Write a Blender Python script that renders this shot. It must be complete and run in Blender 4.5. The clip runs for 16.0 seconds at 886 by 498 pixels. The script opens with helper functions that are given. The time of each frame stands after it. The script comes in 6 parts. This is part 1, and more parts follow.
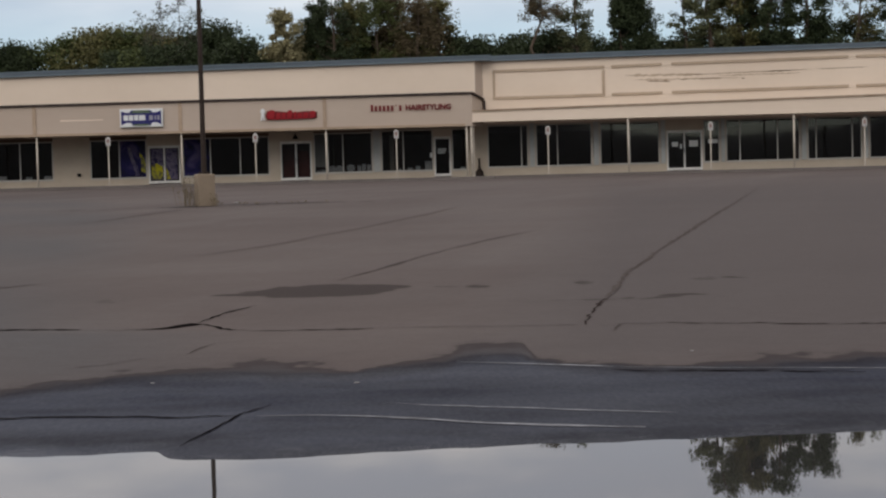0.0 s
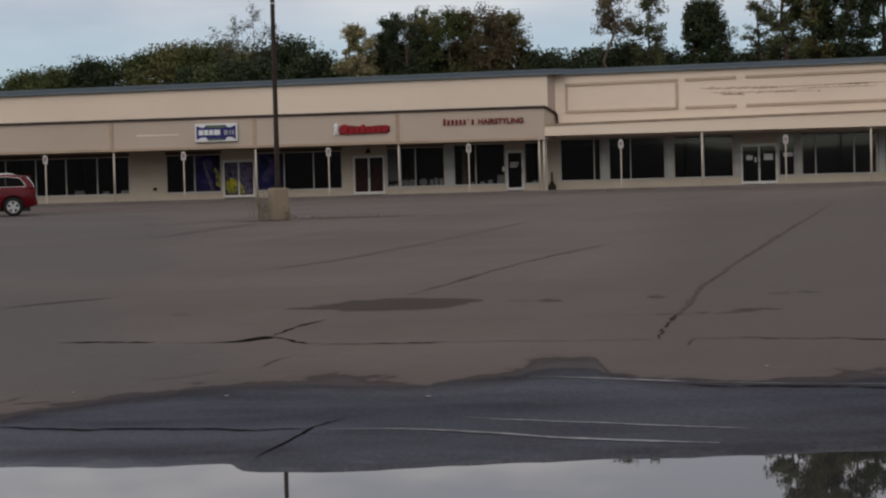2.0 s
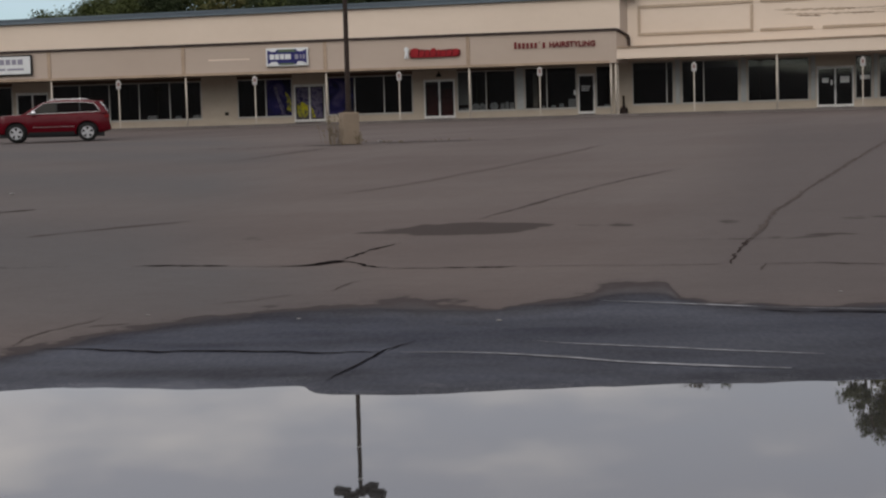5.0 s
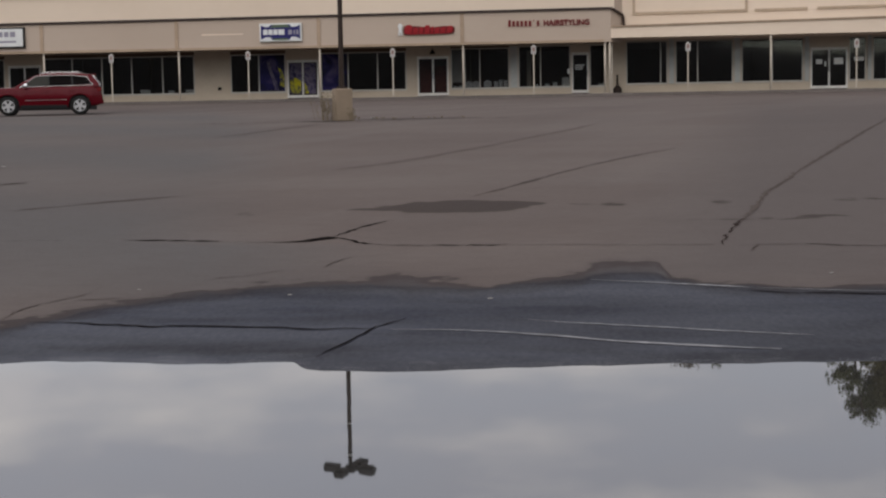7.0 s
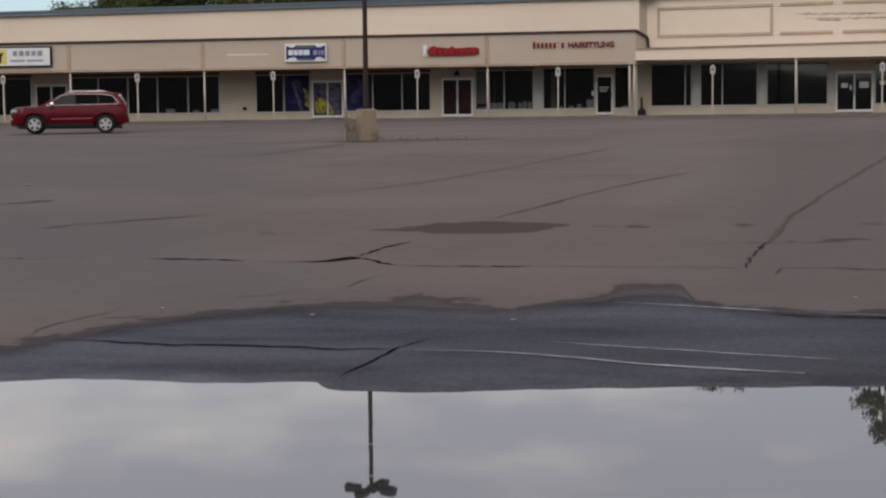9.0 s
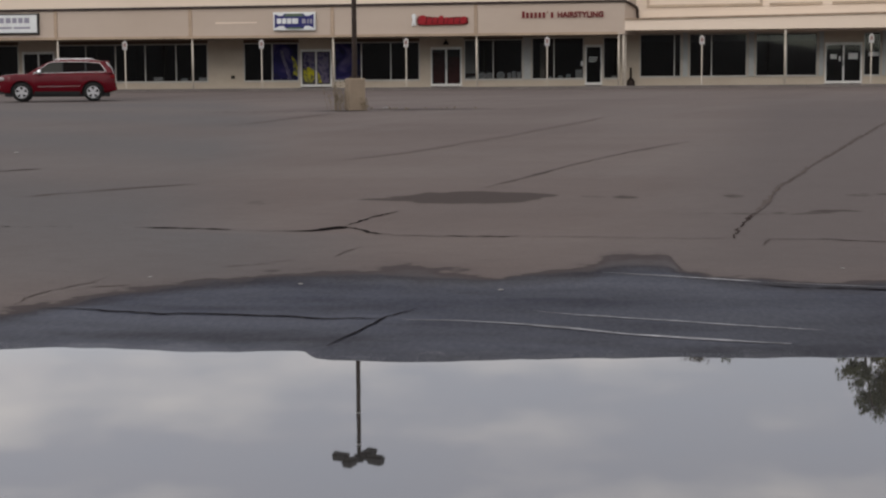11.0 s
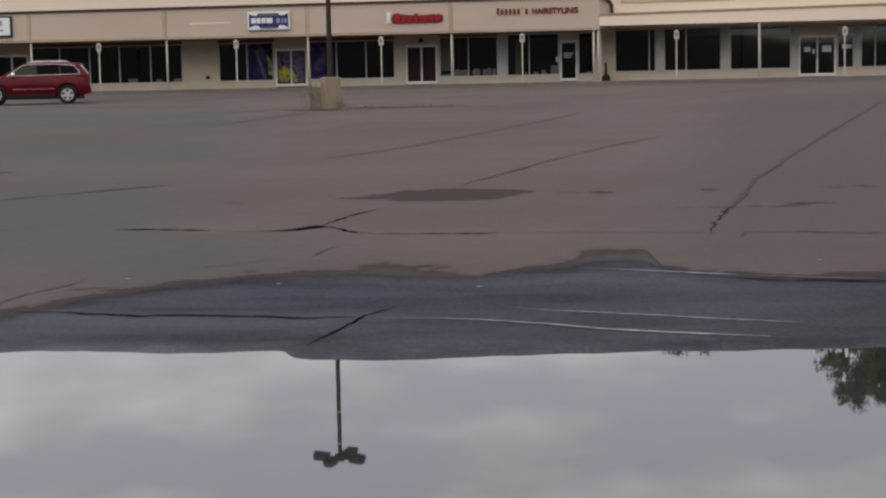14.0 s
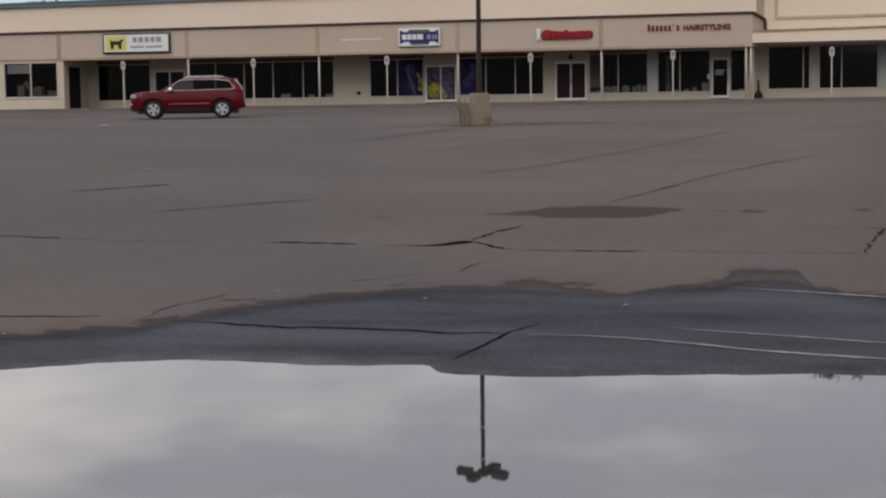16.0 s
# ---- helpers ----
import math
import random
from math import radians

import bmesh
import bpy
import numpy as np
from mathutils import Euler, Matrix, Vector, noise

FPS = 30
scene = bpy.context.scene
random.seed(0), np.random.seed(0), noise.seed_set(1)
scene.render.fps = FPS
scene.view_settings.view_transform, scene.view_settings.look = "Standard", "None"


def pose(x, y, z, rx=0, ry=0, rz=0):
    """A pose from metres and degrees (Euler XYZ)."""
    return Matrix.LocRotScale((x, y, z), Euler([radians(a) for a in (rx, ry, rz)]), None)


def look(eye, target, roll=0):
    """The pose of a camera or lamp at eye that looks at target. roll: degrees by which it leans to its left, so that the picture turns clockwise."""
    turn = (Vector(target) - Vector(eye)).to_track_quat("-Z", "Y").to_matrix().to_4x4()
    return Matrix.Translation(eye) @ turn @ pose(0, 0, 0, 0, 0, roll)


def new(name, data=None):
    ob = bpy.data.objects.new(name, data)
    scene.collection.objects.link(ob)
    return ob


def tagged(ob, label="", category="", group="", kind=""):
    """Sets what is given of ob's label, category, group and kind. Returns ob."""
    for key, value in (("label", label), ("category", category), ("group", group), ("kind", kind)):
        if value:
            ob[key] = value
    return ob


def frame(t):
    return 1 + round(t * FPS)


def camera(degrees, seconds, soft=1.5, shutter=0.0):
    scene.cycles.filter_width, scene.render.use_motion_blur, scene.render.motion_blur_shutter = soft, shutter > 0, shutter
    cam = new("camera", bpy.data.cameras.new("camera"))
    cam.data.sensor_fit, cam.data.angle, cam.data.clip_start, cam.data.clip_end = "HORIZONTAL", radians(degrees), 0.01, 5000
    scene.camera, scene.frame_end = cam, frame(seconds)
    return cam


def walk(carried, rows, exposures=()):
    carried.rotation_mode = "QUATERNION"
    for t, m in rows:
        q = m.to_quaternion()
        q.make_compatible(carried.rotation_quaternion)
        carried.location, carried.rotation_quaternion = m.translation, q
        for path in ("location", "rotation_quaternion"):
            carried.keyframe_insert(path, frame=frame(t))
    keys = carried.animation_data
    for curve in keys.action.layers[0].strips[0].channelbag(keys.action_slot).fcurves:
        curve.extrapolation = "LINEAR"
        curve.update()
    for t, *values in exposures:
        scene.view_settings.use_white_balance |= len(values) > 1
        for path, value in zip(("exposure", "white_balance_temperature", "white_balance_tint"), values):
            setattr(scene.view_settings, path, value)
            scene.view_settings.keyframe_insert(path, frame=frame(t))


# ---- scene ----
EYE = 1.35
cam = camera(32.96, 16.0, soft=2.25)
PATH = [
    (0, pose(0, 0, EYE, 87.982, 1.509, -0.953)),
    (0.2, pose(0, 0, EYE, 87.680, 2.329, 0.115)),
    (0.5, pose(0, 0, EYE, 87.217, 2.908, 0.468)),
    (0.8, pose(0, 0, EYE, 87.586, 3.221, 2.419)),
    (1, pose(0, 0, EYE, 87.479, 3.276, 2.965)),
    (1.3, pose(0, 0, EYE, 88.125, 2.238, 3.571)),
    (1.5, pose(0, 0, EYE, 88.401, 1.361, 2.919)),
    (1.7, pose(0, 0, EYE, 88.589, 1.286, 2.612)),
    (2, pose(0, 0, EYE, 88.586, 1.519, 1.813)),
    (2.3, pose(0, 0, EYE, 88.029, 1.978, 3.399)),
    (2.5, pose(0, 0, EYE, 87.625, 2.339, 4.161)),
    (2.7, pose(0, 0, EYE, 87.034, 2.475, 3.971)),
    (3, pose(0, 0, EYE, 87.206, 1.669, 4.523)),
    (3.2, pose(0, 0, EYE, 86.885, 1.112, 5.000)),
    (5.3, pose(0, 0, EYE, 85.762, 1.633, 4.483)),
    (5.5, pose(0, 0, EYE, 85.726, 1.674, 4.543)),
    (5.7, pose(0, 0, EYE, 85.345, 1.216, 4.309)),
    (6, pose(0, 0, EYE, 85.345, 1.415, 3.907)),
    (6.3, pose(0, 0, EYE, 84.915, 1.353, 3.933)),
    (6.5, pose(0, 0, EYE, 84.799, 1.226, 3.701)),
    (6.7, pose(0, 0, EYE, 85.220, 1.260, 4.139)),
    (7, pose(0, 0, EYE, 84.899, 0.996, 4.248)),
    (7.3, pose(0, 0, EYE, 84.853, 1.212, 3.901)),
    (7.5, pose(0, 0, EYE, 85.267, 1.251, 4.330)),
    (7.7, pose(0, 0, EYE, 85.461, 1.127, 4.543)),
    (8, pose(0, 0, EYE, 85.139, 1.415, 4.273)),
    (8.2, pose(0, 0, EYE, 85.214, 1.521, 4.448)),
    (8.5, pose(0, 0, EYE, 85.718, 1.216, 5.257)),
    (8.7, pose(0, 0, EYE, 85.801, 0.813, 5.320)),
    (10.8, pose(0, 0, EYE, 84.364, 0.286, 4.890)),
    (11, pose(0, 0, EYE, 84.554, 0.354, 4.732)),
    (11.3, pose(0, 0, EYE, 84.396, -0.480, 4.984)),
    (11.5, pose(0, 0, EYE, 84.431, -0.128, 4.955)),
    (11.7, pose(0, 0, EYE, 84.325, -0.135, 4.496)),
    (12, pose(0, 0, EYE, 84.302, 0.211, 4.532)),
    (12.2, pose(0, 0, EYE, 84.395, 0.293, 5.027)),
    (12.5, pose(0, 0, EYE, 84.332, 0.72, 5.618)),
    (12.7, pose(0, 0, EYE, 84.291, 0.638, 5.541)),
    (13, pose(0, 0, EYE, 84.013, 0.873, 5.285)),
    (13.3, pose(0, 0, EYE, 84.277, 1.620, 5.487)),
    (13.5, pose(0, 0, EYE, 84.132, 1.132, 4.403)),
    (13.7, pose(0, 0, EYE, 84.192, 0.869, 3.687)),
    (14, pose(0, 0, EYE, 84.450, 1.107, 3.816)),
    (14.2, pose(0, 0, EYE, 85.015, 1.935, 4.758)),
    (14.5, pose(0, 0, EYE, 85.129, 1.809, 5.955)),
    (14.7, pose(0, 0, EYE, 84.749, 1.321, 4.881)),
    (15, pose(0, 0, EYE, 85.063, 1.835, 5.726)),
    (15.2, pose(0, 0, EYE, 84.714, 1.840, 6.005)),
    (15.4, pose(0, 0, EYE, 85.004, 1.833, 8.867)),
    (15.5, pose(0, 0, EYE, 85.149, 1.987, 8.603)),
    (15.7, pose(0, 0, EYE, 84.737, 1.145, 8.967)),
    (15.8, pose(0, 0, EYE, 84.592, 0.779, 9.231)),
    (16, pose(0, 0, EYE, 85.156, 0.728, 9.471)),
]
EXPO = [(0, 0.13), (0.5, -0.05), (1.0, -0.06), (1.5, -0.1), (2.0, -0.13), (2.5, -0.13), (3.0, -0.13), (5.5, 0.13), (8.5, 0.26), (12, 0.33), (14, 0.31), (16, 0.22)]
walk(cam, PATH, exposures=EXPO)

# ---- world, sun ----
world = bpy.data.worlds.new("sky")
scene.world = world
world.use_nodes = True
wn, wl = world.node_tree.nodes, world.node_tree.links
wn.clear()
w_out = wn.new("ShaderNodeOutputWorld")
w_bg = wn.new("ShaderNodeBackground")
w_sky = wn.new("ShaderNodeTexSky")
w_sky.sky_type = "NISHITA"
w_sky.sun_disc = False
w_sky.sun_elevation = radians(42)
w_sky.sun_rotation = radians(207)
w_sky.air_density, w_sky.dust_density, w_sky.ozone_density = 1.0, 0.8, 2.2
w_tc = wn.new("ShaderNodeTexCoord")
w_map = wn.new("ShaderNodeMapping")
w_map.inputs["Scale"].default_value = (2.2, 2.2, 7.5)
w_map.inputs["Location"].default_value = (0.7, 0.2, 0.35)
w_noise = wn.new("ShaderNodeTexNoise")
w_noise.inputs["Scale"].default_value = 1.6
w_noise.inputs["Detail"].default_value = 5
w_noise.inputs["Roughness"].default_value = 0.5
w_ramp = wn.new("ShaderNodeValToRGB")
w_ramp.color_ramp.elements[0].position = 0.32
w_ramp.color_ramp.elements[0].color = (0.82, 0.82, 0.82, 1)
w_ramp.color_ramp.elements[1].position = 0.66
w_ramp.color_ramp.elements[1].color = (1, 1, 1, 1)
w_cl = wn.new("ShaderNodeValToRGB")
w_cl.color_ramp.elements[0].position = 0.40
w_cl.color_ramp.elements[0].color = (4.75, 4.62, 4.92, 1)
w_cl.color_ramp.elements[1].position = 0.60
w_cl.color_ramp.elements[1].color = (7.9, 7.4, 7.1, 1)
w_mix = wn.new("ShaderNodeMix")
w_mix.data_type = "RGBA"
wl.new(w_tc.outputs["Generated"], w_map.inputs["Vector"])
wl.new(w_map.outputs["Vector"], w_noise.inputs["Vector"])
wl.new(w_noise.outputs["Fac"], w_ramp.inputs["Fac"])
wl.new(w_noise.outputs["Fac"], w_cl.inputs["Fac"])
w_sep = wn.new("ShaderNodeSeparateXYZ")
wl.new(w_tc.outputs["Generated"], w_sep.inputs["Vector"])
w_bank = wn.new("ShaderNodeMapRange")          # clearer towards the horizon, a closed cloud cover above
w_bank.inputs["From Min"].default_value, w_bank.inputs["From Max"].default_value = 0.085, 0.165
w_bank.inputs["To Min"].default_value, w_bank.inputs["To Max"].default_value = 0.06, 1.0
wl.new(w_sep.outputs["Z"], w_bank.inputs["Value"])
w_cover = wn.new("ShaderNodeMath")
w_cover.operation = "MULTIPLY"
wl.new(w_ramp.outputs["Color"], w_cover.inputs[0])
wl.new(w_bank.outputs["Result"], w_cover.inputs[1])
wl.new(w_cover.outputs["Value"], w_mix.inputs["Factor"])
wl.new(w_sky.outputs["Color"], w_mix.inputs["A"])
wl.new(w_cl.outputs["Color"], w_mix.inputs["B"])
w_grad = wn.new("ShaderNodeMapRange")          # an overcast sky brightens towards the zenith
w_grad.inputs["From Max"].default_value = 0.35
w_grad.inputs["To Min"].default_value, w_grad.inputs["To Max"].default_value = 0.86, 1.60
wl.new(w_sep.outputs["Z"], w_grad.inputs["Value"])
w_side = wn.new("ShaderNodeMapRange")          # the cover is thinner, and so brighter, towards the west
w_side.inputs["From Min"].default_value, w_side.inputs["From Max"].default_value = -0.5, 0.5
w_side.inputs["To Min"].default_value, w_side.inputs["To Max"].default_value = 1.09, 0.88
wl.new(w_sep.outputs["X"], w_side.inputs["Value"])
w_gs = wn.new("ShaderNodeMath")
w_gs.operation = "MULTIPLY"
wl.new(w_grad.outputs["Result"], w_gs.inputs[0])
wl.new(w_side.outputs["Result"], w_gs.inputs[1])
w_mul = wn.new("ShaderNodeVectorMath")
w_mul.operation = "SCALE"
wl.new(w_mix.outputs["Result"], w_mul.inputs[0])
wl.new(w_gs.outputs["Value"], w_mul.inputs["Scale"])
wl.new(w_mul.outputs["Vector"], w_bg.inputs["Color"])
w_bg.inputs["Strength"].default_value = 0.1
wl.new(w_bg.outputs["Background"], w_out.inputs["Surface"])

sun_data = bpy.data.lights.new("sun", "SUN")
sun_data.energy = 0.5
sun_data.angle = radians(25)
sun_data.color = (1.0, 0.93, 0.84)
sun = new("sun", sun_data)
sun.matrix_world = look((-30, -60, 60), (0, 40, 2))


# ---- materials ----
def material(name, color, rough=0.7, metal=0.0, grain=0.0, scale=8.0, stain=0.0, stain_scale=0.6, bump=0.0, second=None,
             stretch=(1, 1, 1), ior=1.45, coat=0.0, spec=0.25):
    """Principled surface with fine grain, large stains and relief, in object metres."""
    m = bpy.data.materials.new(name)
    m.use_nodes = True
    nt = m.node_tree
    N, L = nt.nodes, nt.links
    b = N["Principled BSDF"]
    b.inputs["Base Color"].default_value = (*color, 1)
    b.inputs["Roughness"].default_value = rough
    b.inputs["Metallic"].default_value = metal
    b.inputs["IOR"].default_value = ior
    b.inputs["Specular IOR Level"].default_value = spec
    b.inputs["Coat Weight"].default_value = coat
    b.inputs["Coat Roughness"].default_value = 0.05
    if grain or stain or bump:
        g = N.new("ShaderNodeNewGeometry")
        mp = N.new("ShaderNodeMapping")
        mp.inputs["Scale"].default_value = stretch
        L.new(g.outputs["Position"], mp.inputs["Vector"])
        n1 = N.new("ShaderNodeTexNoise")
        n1.inputs["Scale"].default_value = scale
        n1.inputs["Detail"].default_value = 6
        n2 = N.new("ShaderNodeTexNoise")
        n2.inputs["Scale"].default_value = stain_scale
        n2.inputs["Detail"].default_value = 5
        L.new(mp.outputs["Vector"], n1.inputs["Vector"])
        L.new(mp.outputs["Vector"], n2.inputs["Vector"])
        dark = second or tuple(c * 0.45 for c in color)
        mixes = []
        for n, amount in ((n1, grain), (n2, stain)):
            r = N.new("ShaderNodeMapRange")
            r.inputs["From Min"].default_value = 0.38
            r.inputs["From Max"].default_value = 0.68
            r.inputs["To Max"].default_value = amount
            L.new(n.outputs["Fac"], r.inputs["Value"])
            mixes.append(r)
        last = None
        for r in mixes:
            mx = N.new("ShaderNodeMix")
            mx.data_type = "RGBA"
            L.new(r.outputs["Result"], mx.inputs["Factor"])
            if last:
                L.new(last.outputs["Result"], mx.inputs["A"])
            else:
                mx.inputs["A"].default_value = (*color, 1)
            mx.inputs["B"].default_value = (*dark, 1)
            last = mx
        L.new(last.outputs["Result"], b.inputs["Base Color"])
        rr = N.new("ShaderNodeMapRange")
        rr.inputs["To Min"].default_value = max(rough - 0.12, 0.02)
        rr.inputs["To Max"].default_value = min(rough + 0.12, 1)
        L.new(n1.outputs["Fac"], rr.inputs["Value"])
        L.new(rr.outputs["Result"], b.inputs["Roughness"])
        if bump:
            bp = N.new("ShaderNodeBump")
            bp.inputs["Strength"].default_value = bump
            bp.inputs["Distance"].default_value = 0.02
            L.new(n1.outputs["Fac"], bp.inputs["Height"])
            L.new(bp.outputs["Normal"], b.inputs["Normal"])
    return m


STUCCO = material("beige_stucco", (0.735, 0.622, 0.508), 0.9, grain=0.05, scale=5, stain=0.25, stain_scale=0.3, bump=0.15,
                  second=(0.50, 0.40, 0.31), stretch=(0.5, 1, 0.8))
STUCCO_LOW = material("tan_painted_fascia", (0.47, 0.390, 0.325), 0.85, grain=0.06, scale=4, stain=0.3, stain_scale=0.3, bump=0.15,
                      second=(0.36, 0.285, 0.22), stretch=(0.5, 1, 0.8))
MOULD = material("brown_moulding", (0.42, 0.32, 0.235), 0.8, grain=0.2, stain=0.4)
MOULD_PALE = material("tan_wall_moulding", (0.50, 0.395, 0.295), 0.8, grain=0.2, stain=0.35)
SCAR = material("dark_sign_scar", (0.23, 0.165, 0.115), 0.85, grain=0.4, scale=5, stain=0.5, stain_scale=1.5, second=(0.42, 0.33, 0.25))
COPING = material("blue_grey_metal_coping", (0.14, 0.178, 0.21), 0.55, 0.2, grain=0.15, scale=3, stain=0.3, stretch=(0.2, 1, 1))
DARK_EDGE = material("dark_brown_metal_edge", (0.045, 0.032, 0.03), 0.6, 0.2, grain=0.2, stain=0.3)
SOFFIT = material("brown_soffit", (0.27, 0.205, 0.15), 0.9, grain=0.2, stain=0.3)
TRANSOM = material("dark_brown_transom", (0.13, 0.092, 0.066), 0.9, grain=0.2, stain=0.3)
WALL_LOW = material("beige_block_wall", (0.55, 0.475, 0.38), 0.85, grain=0.2, scale=6, stain=0.35, stain_scale=0.8, bump=0.3,
                    second=(0.44, 0.36, 0.275))
WHITE = material("white_paint", (0.80, 0.785, 0.75), 0.5, grain=0.1, stain=0.2, stain_scale=2)
FRAME_MAT = material("weathered_aluminium", (0.52, 0.50, 0.46), 0.45, 0.3, grain=0.15, stain=0.2)
COLUMN = material("grey_panel", (0.48, 0.495, 0.48), 0.7, grain=0.15, stain=0.2)
POST_MAT = material("cream_painted_steel", (0.58, 0.52, 0.44), 0.55, grain=0.15, stain=0.3, stain_scale=3)
# shared by shop shells and ledges; the indoor gloom is in this colour
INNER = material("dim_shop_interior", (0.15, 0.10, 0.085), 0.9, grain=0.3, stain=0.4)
DARK = material("black_void", (0.012, 0.011, 0.011), 0.9, grain=0.3, stain=0.2)
CONCRETE = material("weathered_concrete", (0.25, 0.198, 0.145), 0.9, grain=0.35, scale=14, stain=0.5, stain_scale=2.0, bump=0.5,
                    second=(0.20, 0.16, 0.12))
SIDEWALK = material("grey_sidewalk_concrete", (0.17, 0.15, 0.14), 0.9, grain=0.3, scale=10, stain=0.4, bump=0.3)
RUST = material("dark_bronze_steel", (0.040, 0.028, 0.023), 0.6, 0.3, grain=0.3, scale=10, stain=0.4)
LAMP_GLASS = material("dark_lamp_glass", (0.015, 0.015, 0.015), 0.4, grain=0.1)
LAMP_MAT = material("black_lamp_housing", (0.012, 0.012, 0.012), 0.6, 0.0, grain=0.2)
RED = material("red_sign_plastic", (0.27, 0.010, 0.016), 0.5, grain=0.1, stain=0.15, stain_scale=3)
DARK_RED = material("faded_dark_red_letters", (0.15, 0.014, 0.018), 0.6, grain=0.15, stain=0.2, stain_scale=3)
SIGN_WHITE = material("white_sign_face", (0.68, 0.70, 0.70), 0.35, grain=0.05, stain=0.15, stain_scale=2)
PLATE = material("weathered_sign_plate", (0.47, 0.455, 0.43), 0.45, grain=0.1, stain=0.25, stain_scale=3)
SIGN_MARK = material("faded_red_grey_ink", (0.22, 0.14, 0.13), 0.6, grain=0.1)
SIGN_BLUE = material("navy_sign_vinyl", (0.022, 0.022, 0.13), 0.35, grain=0.1, stain=0.2)
SIGN_GREEN = material("green_sign_vinyl", (0.09, 0.13, 0.08), 0.4, grain=0.1, stain=0.2)
SIGN_YELLOW = material("pale_yellow_vinyl", (0.62, 0.56, 0.16), 0.4, grain=0.1, stain=0.1)
BLACK = material("black_vinyl", (0.015, 0.015, 0.015), 0.4, grain=0.1)
GREY_INK = material("grey_lettering", (0.27, 0.26, 0.32), 0.5, grain=0.1)
CAR_RED = material("dark_red_car_paint", (0.092, 0.002, 0.007), 0.25, 0.0, grain=0.06, scale=40, stain=0.08, coat=0.22, spec=0.2)
CHROME = material("chrome_trim", (0.75, 0.75, 0.76), 0.18, 1.0, grain=0.05)
RIM = material("silver_alloy", (0.50, 0.50, 0.51), 0.4, 0.6, grain=0.1)
TYRE = material("black_rubber", (0.018, 0.018, 0.018), 0.85, grain=0.3, scale=30)
CAR_GLASS = material("tinted_car_glass", (0.006, 0.005, 0.005), 0.06, grain=0.02, spec=0.03)
CAR_GLASS_CLEAR = material("clear_car_glass", (0.042, 0.042, 0.038), 0.06, grain=0.02, spec=0.06)
CAR_TRIM = material("black_plastic_trim", (0.02, 0.02, 0.021), 0.6, grain=0.2)
HEADLIGHT = material("clear_headlamp_lens", (0.36, 0.35, 0.35), 0.12, 0.2, grain=0.05, spec=0.5)
TAIL = material("red_tail_lens", (0.15, 0.008, 0.010), 0.15, grain=0.05)
BARK = material("grey_brown_bark", (0.10, 0.075, 0.055), 0.95, grain=0.5, scale=12, stain=0.4, bump=0.6, stretch=(1, 1, 0.25))
CRACK_MAT = material("dark_crack_fill", (0.012, 0.010, 0.010), 1.0, grain=0.4, scale=20, stain=0.3, spec=0.0)
MID_CRACK = material("weathered_crack_fill", (0.044, 0.035, 0.033), 1.0, grain=0.5, scale=12, stain=0.5, spec=0.0)
STRAW = material("dry_straw_weeds", (0.18, 0.145, 0.095), 0.9, grain=0.4, scale=20)
FAINT_CRACK = material("dusty_crack_fill", (0.066, 0.052, 0.047), 0.95, grain=0.5, scale=12, stain=0.5, stain_scale=0.8, spec=0.1)
SEAM = material("worn_paving_seam", (0.080, 0.065, 0.060), 0.95, spec=0.06, grain=0.5, scale=10, stain=0.6, stain_scale=0.8, second=(0.098, 0.081, 0.075))
SHOULDER = material("crumbled_asphalt", (0.084, 0.069, 0.063), 0.95, spec=0.06, grain=0.5, scale=30, stain=0.4, stain_scale=1.5, bump=0.4)
PATCH_MAT = material("dark_oily_asphalt", (0.040, 0.035, 0.034), 0.9, spec=0.06, grain=0.35, scale=40, stain=0.5, stain_scale=1.5, bump=0.4)
PAINT = material("worn_white_line_paint", (0.30, 0.305, 0.325), 0.7, spec=0.1, grain=0.6, scale=9, stain=0.8, stain_scale=1.2, second=(0.035, 0.035, 0.038))
LITTER = material("crumpled_white_paper", (0.25, 0.245, 0.235), 0.8, grain=0.1)
ROOFING = material("grey_roof_membrane", (0.2, 0.2, 0.2), 0.9, grain=0.2, stain=0.3)
PANEL_RED = material("dark_red_board", (0.20, 0.060, 0.052), 0.7, grain=0.4, scale=5, stain=0.6, stain_scale=2.0)
BLIND = material("pale_blind_fabric", (0.52, 0.50, 0.46), 0.85, grain=0.1, stain=0.2, stain_scale=1.5)
CARTON = material("pale_cardboard", (0.38, 0.33, 0.27), 0.85, grain=0.2, stain=0.2)
PAPER = material("white_notice_paper", (0.7, 0.7, 0.68), 0.7, grain=0.05, stain=0.1)


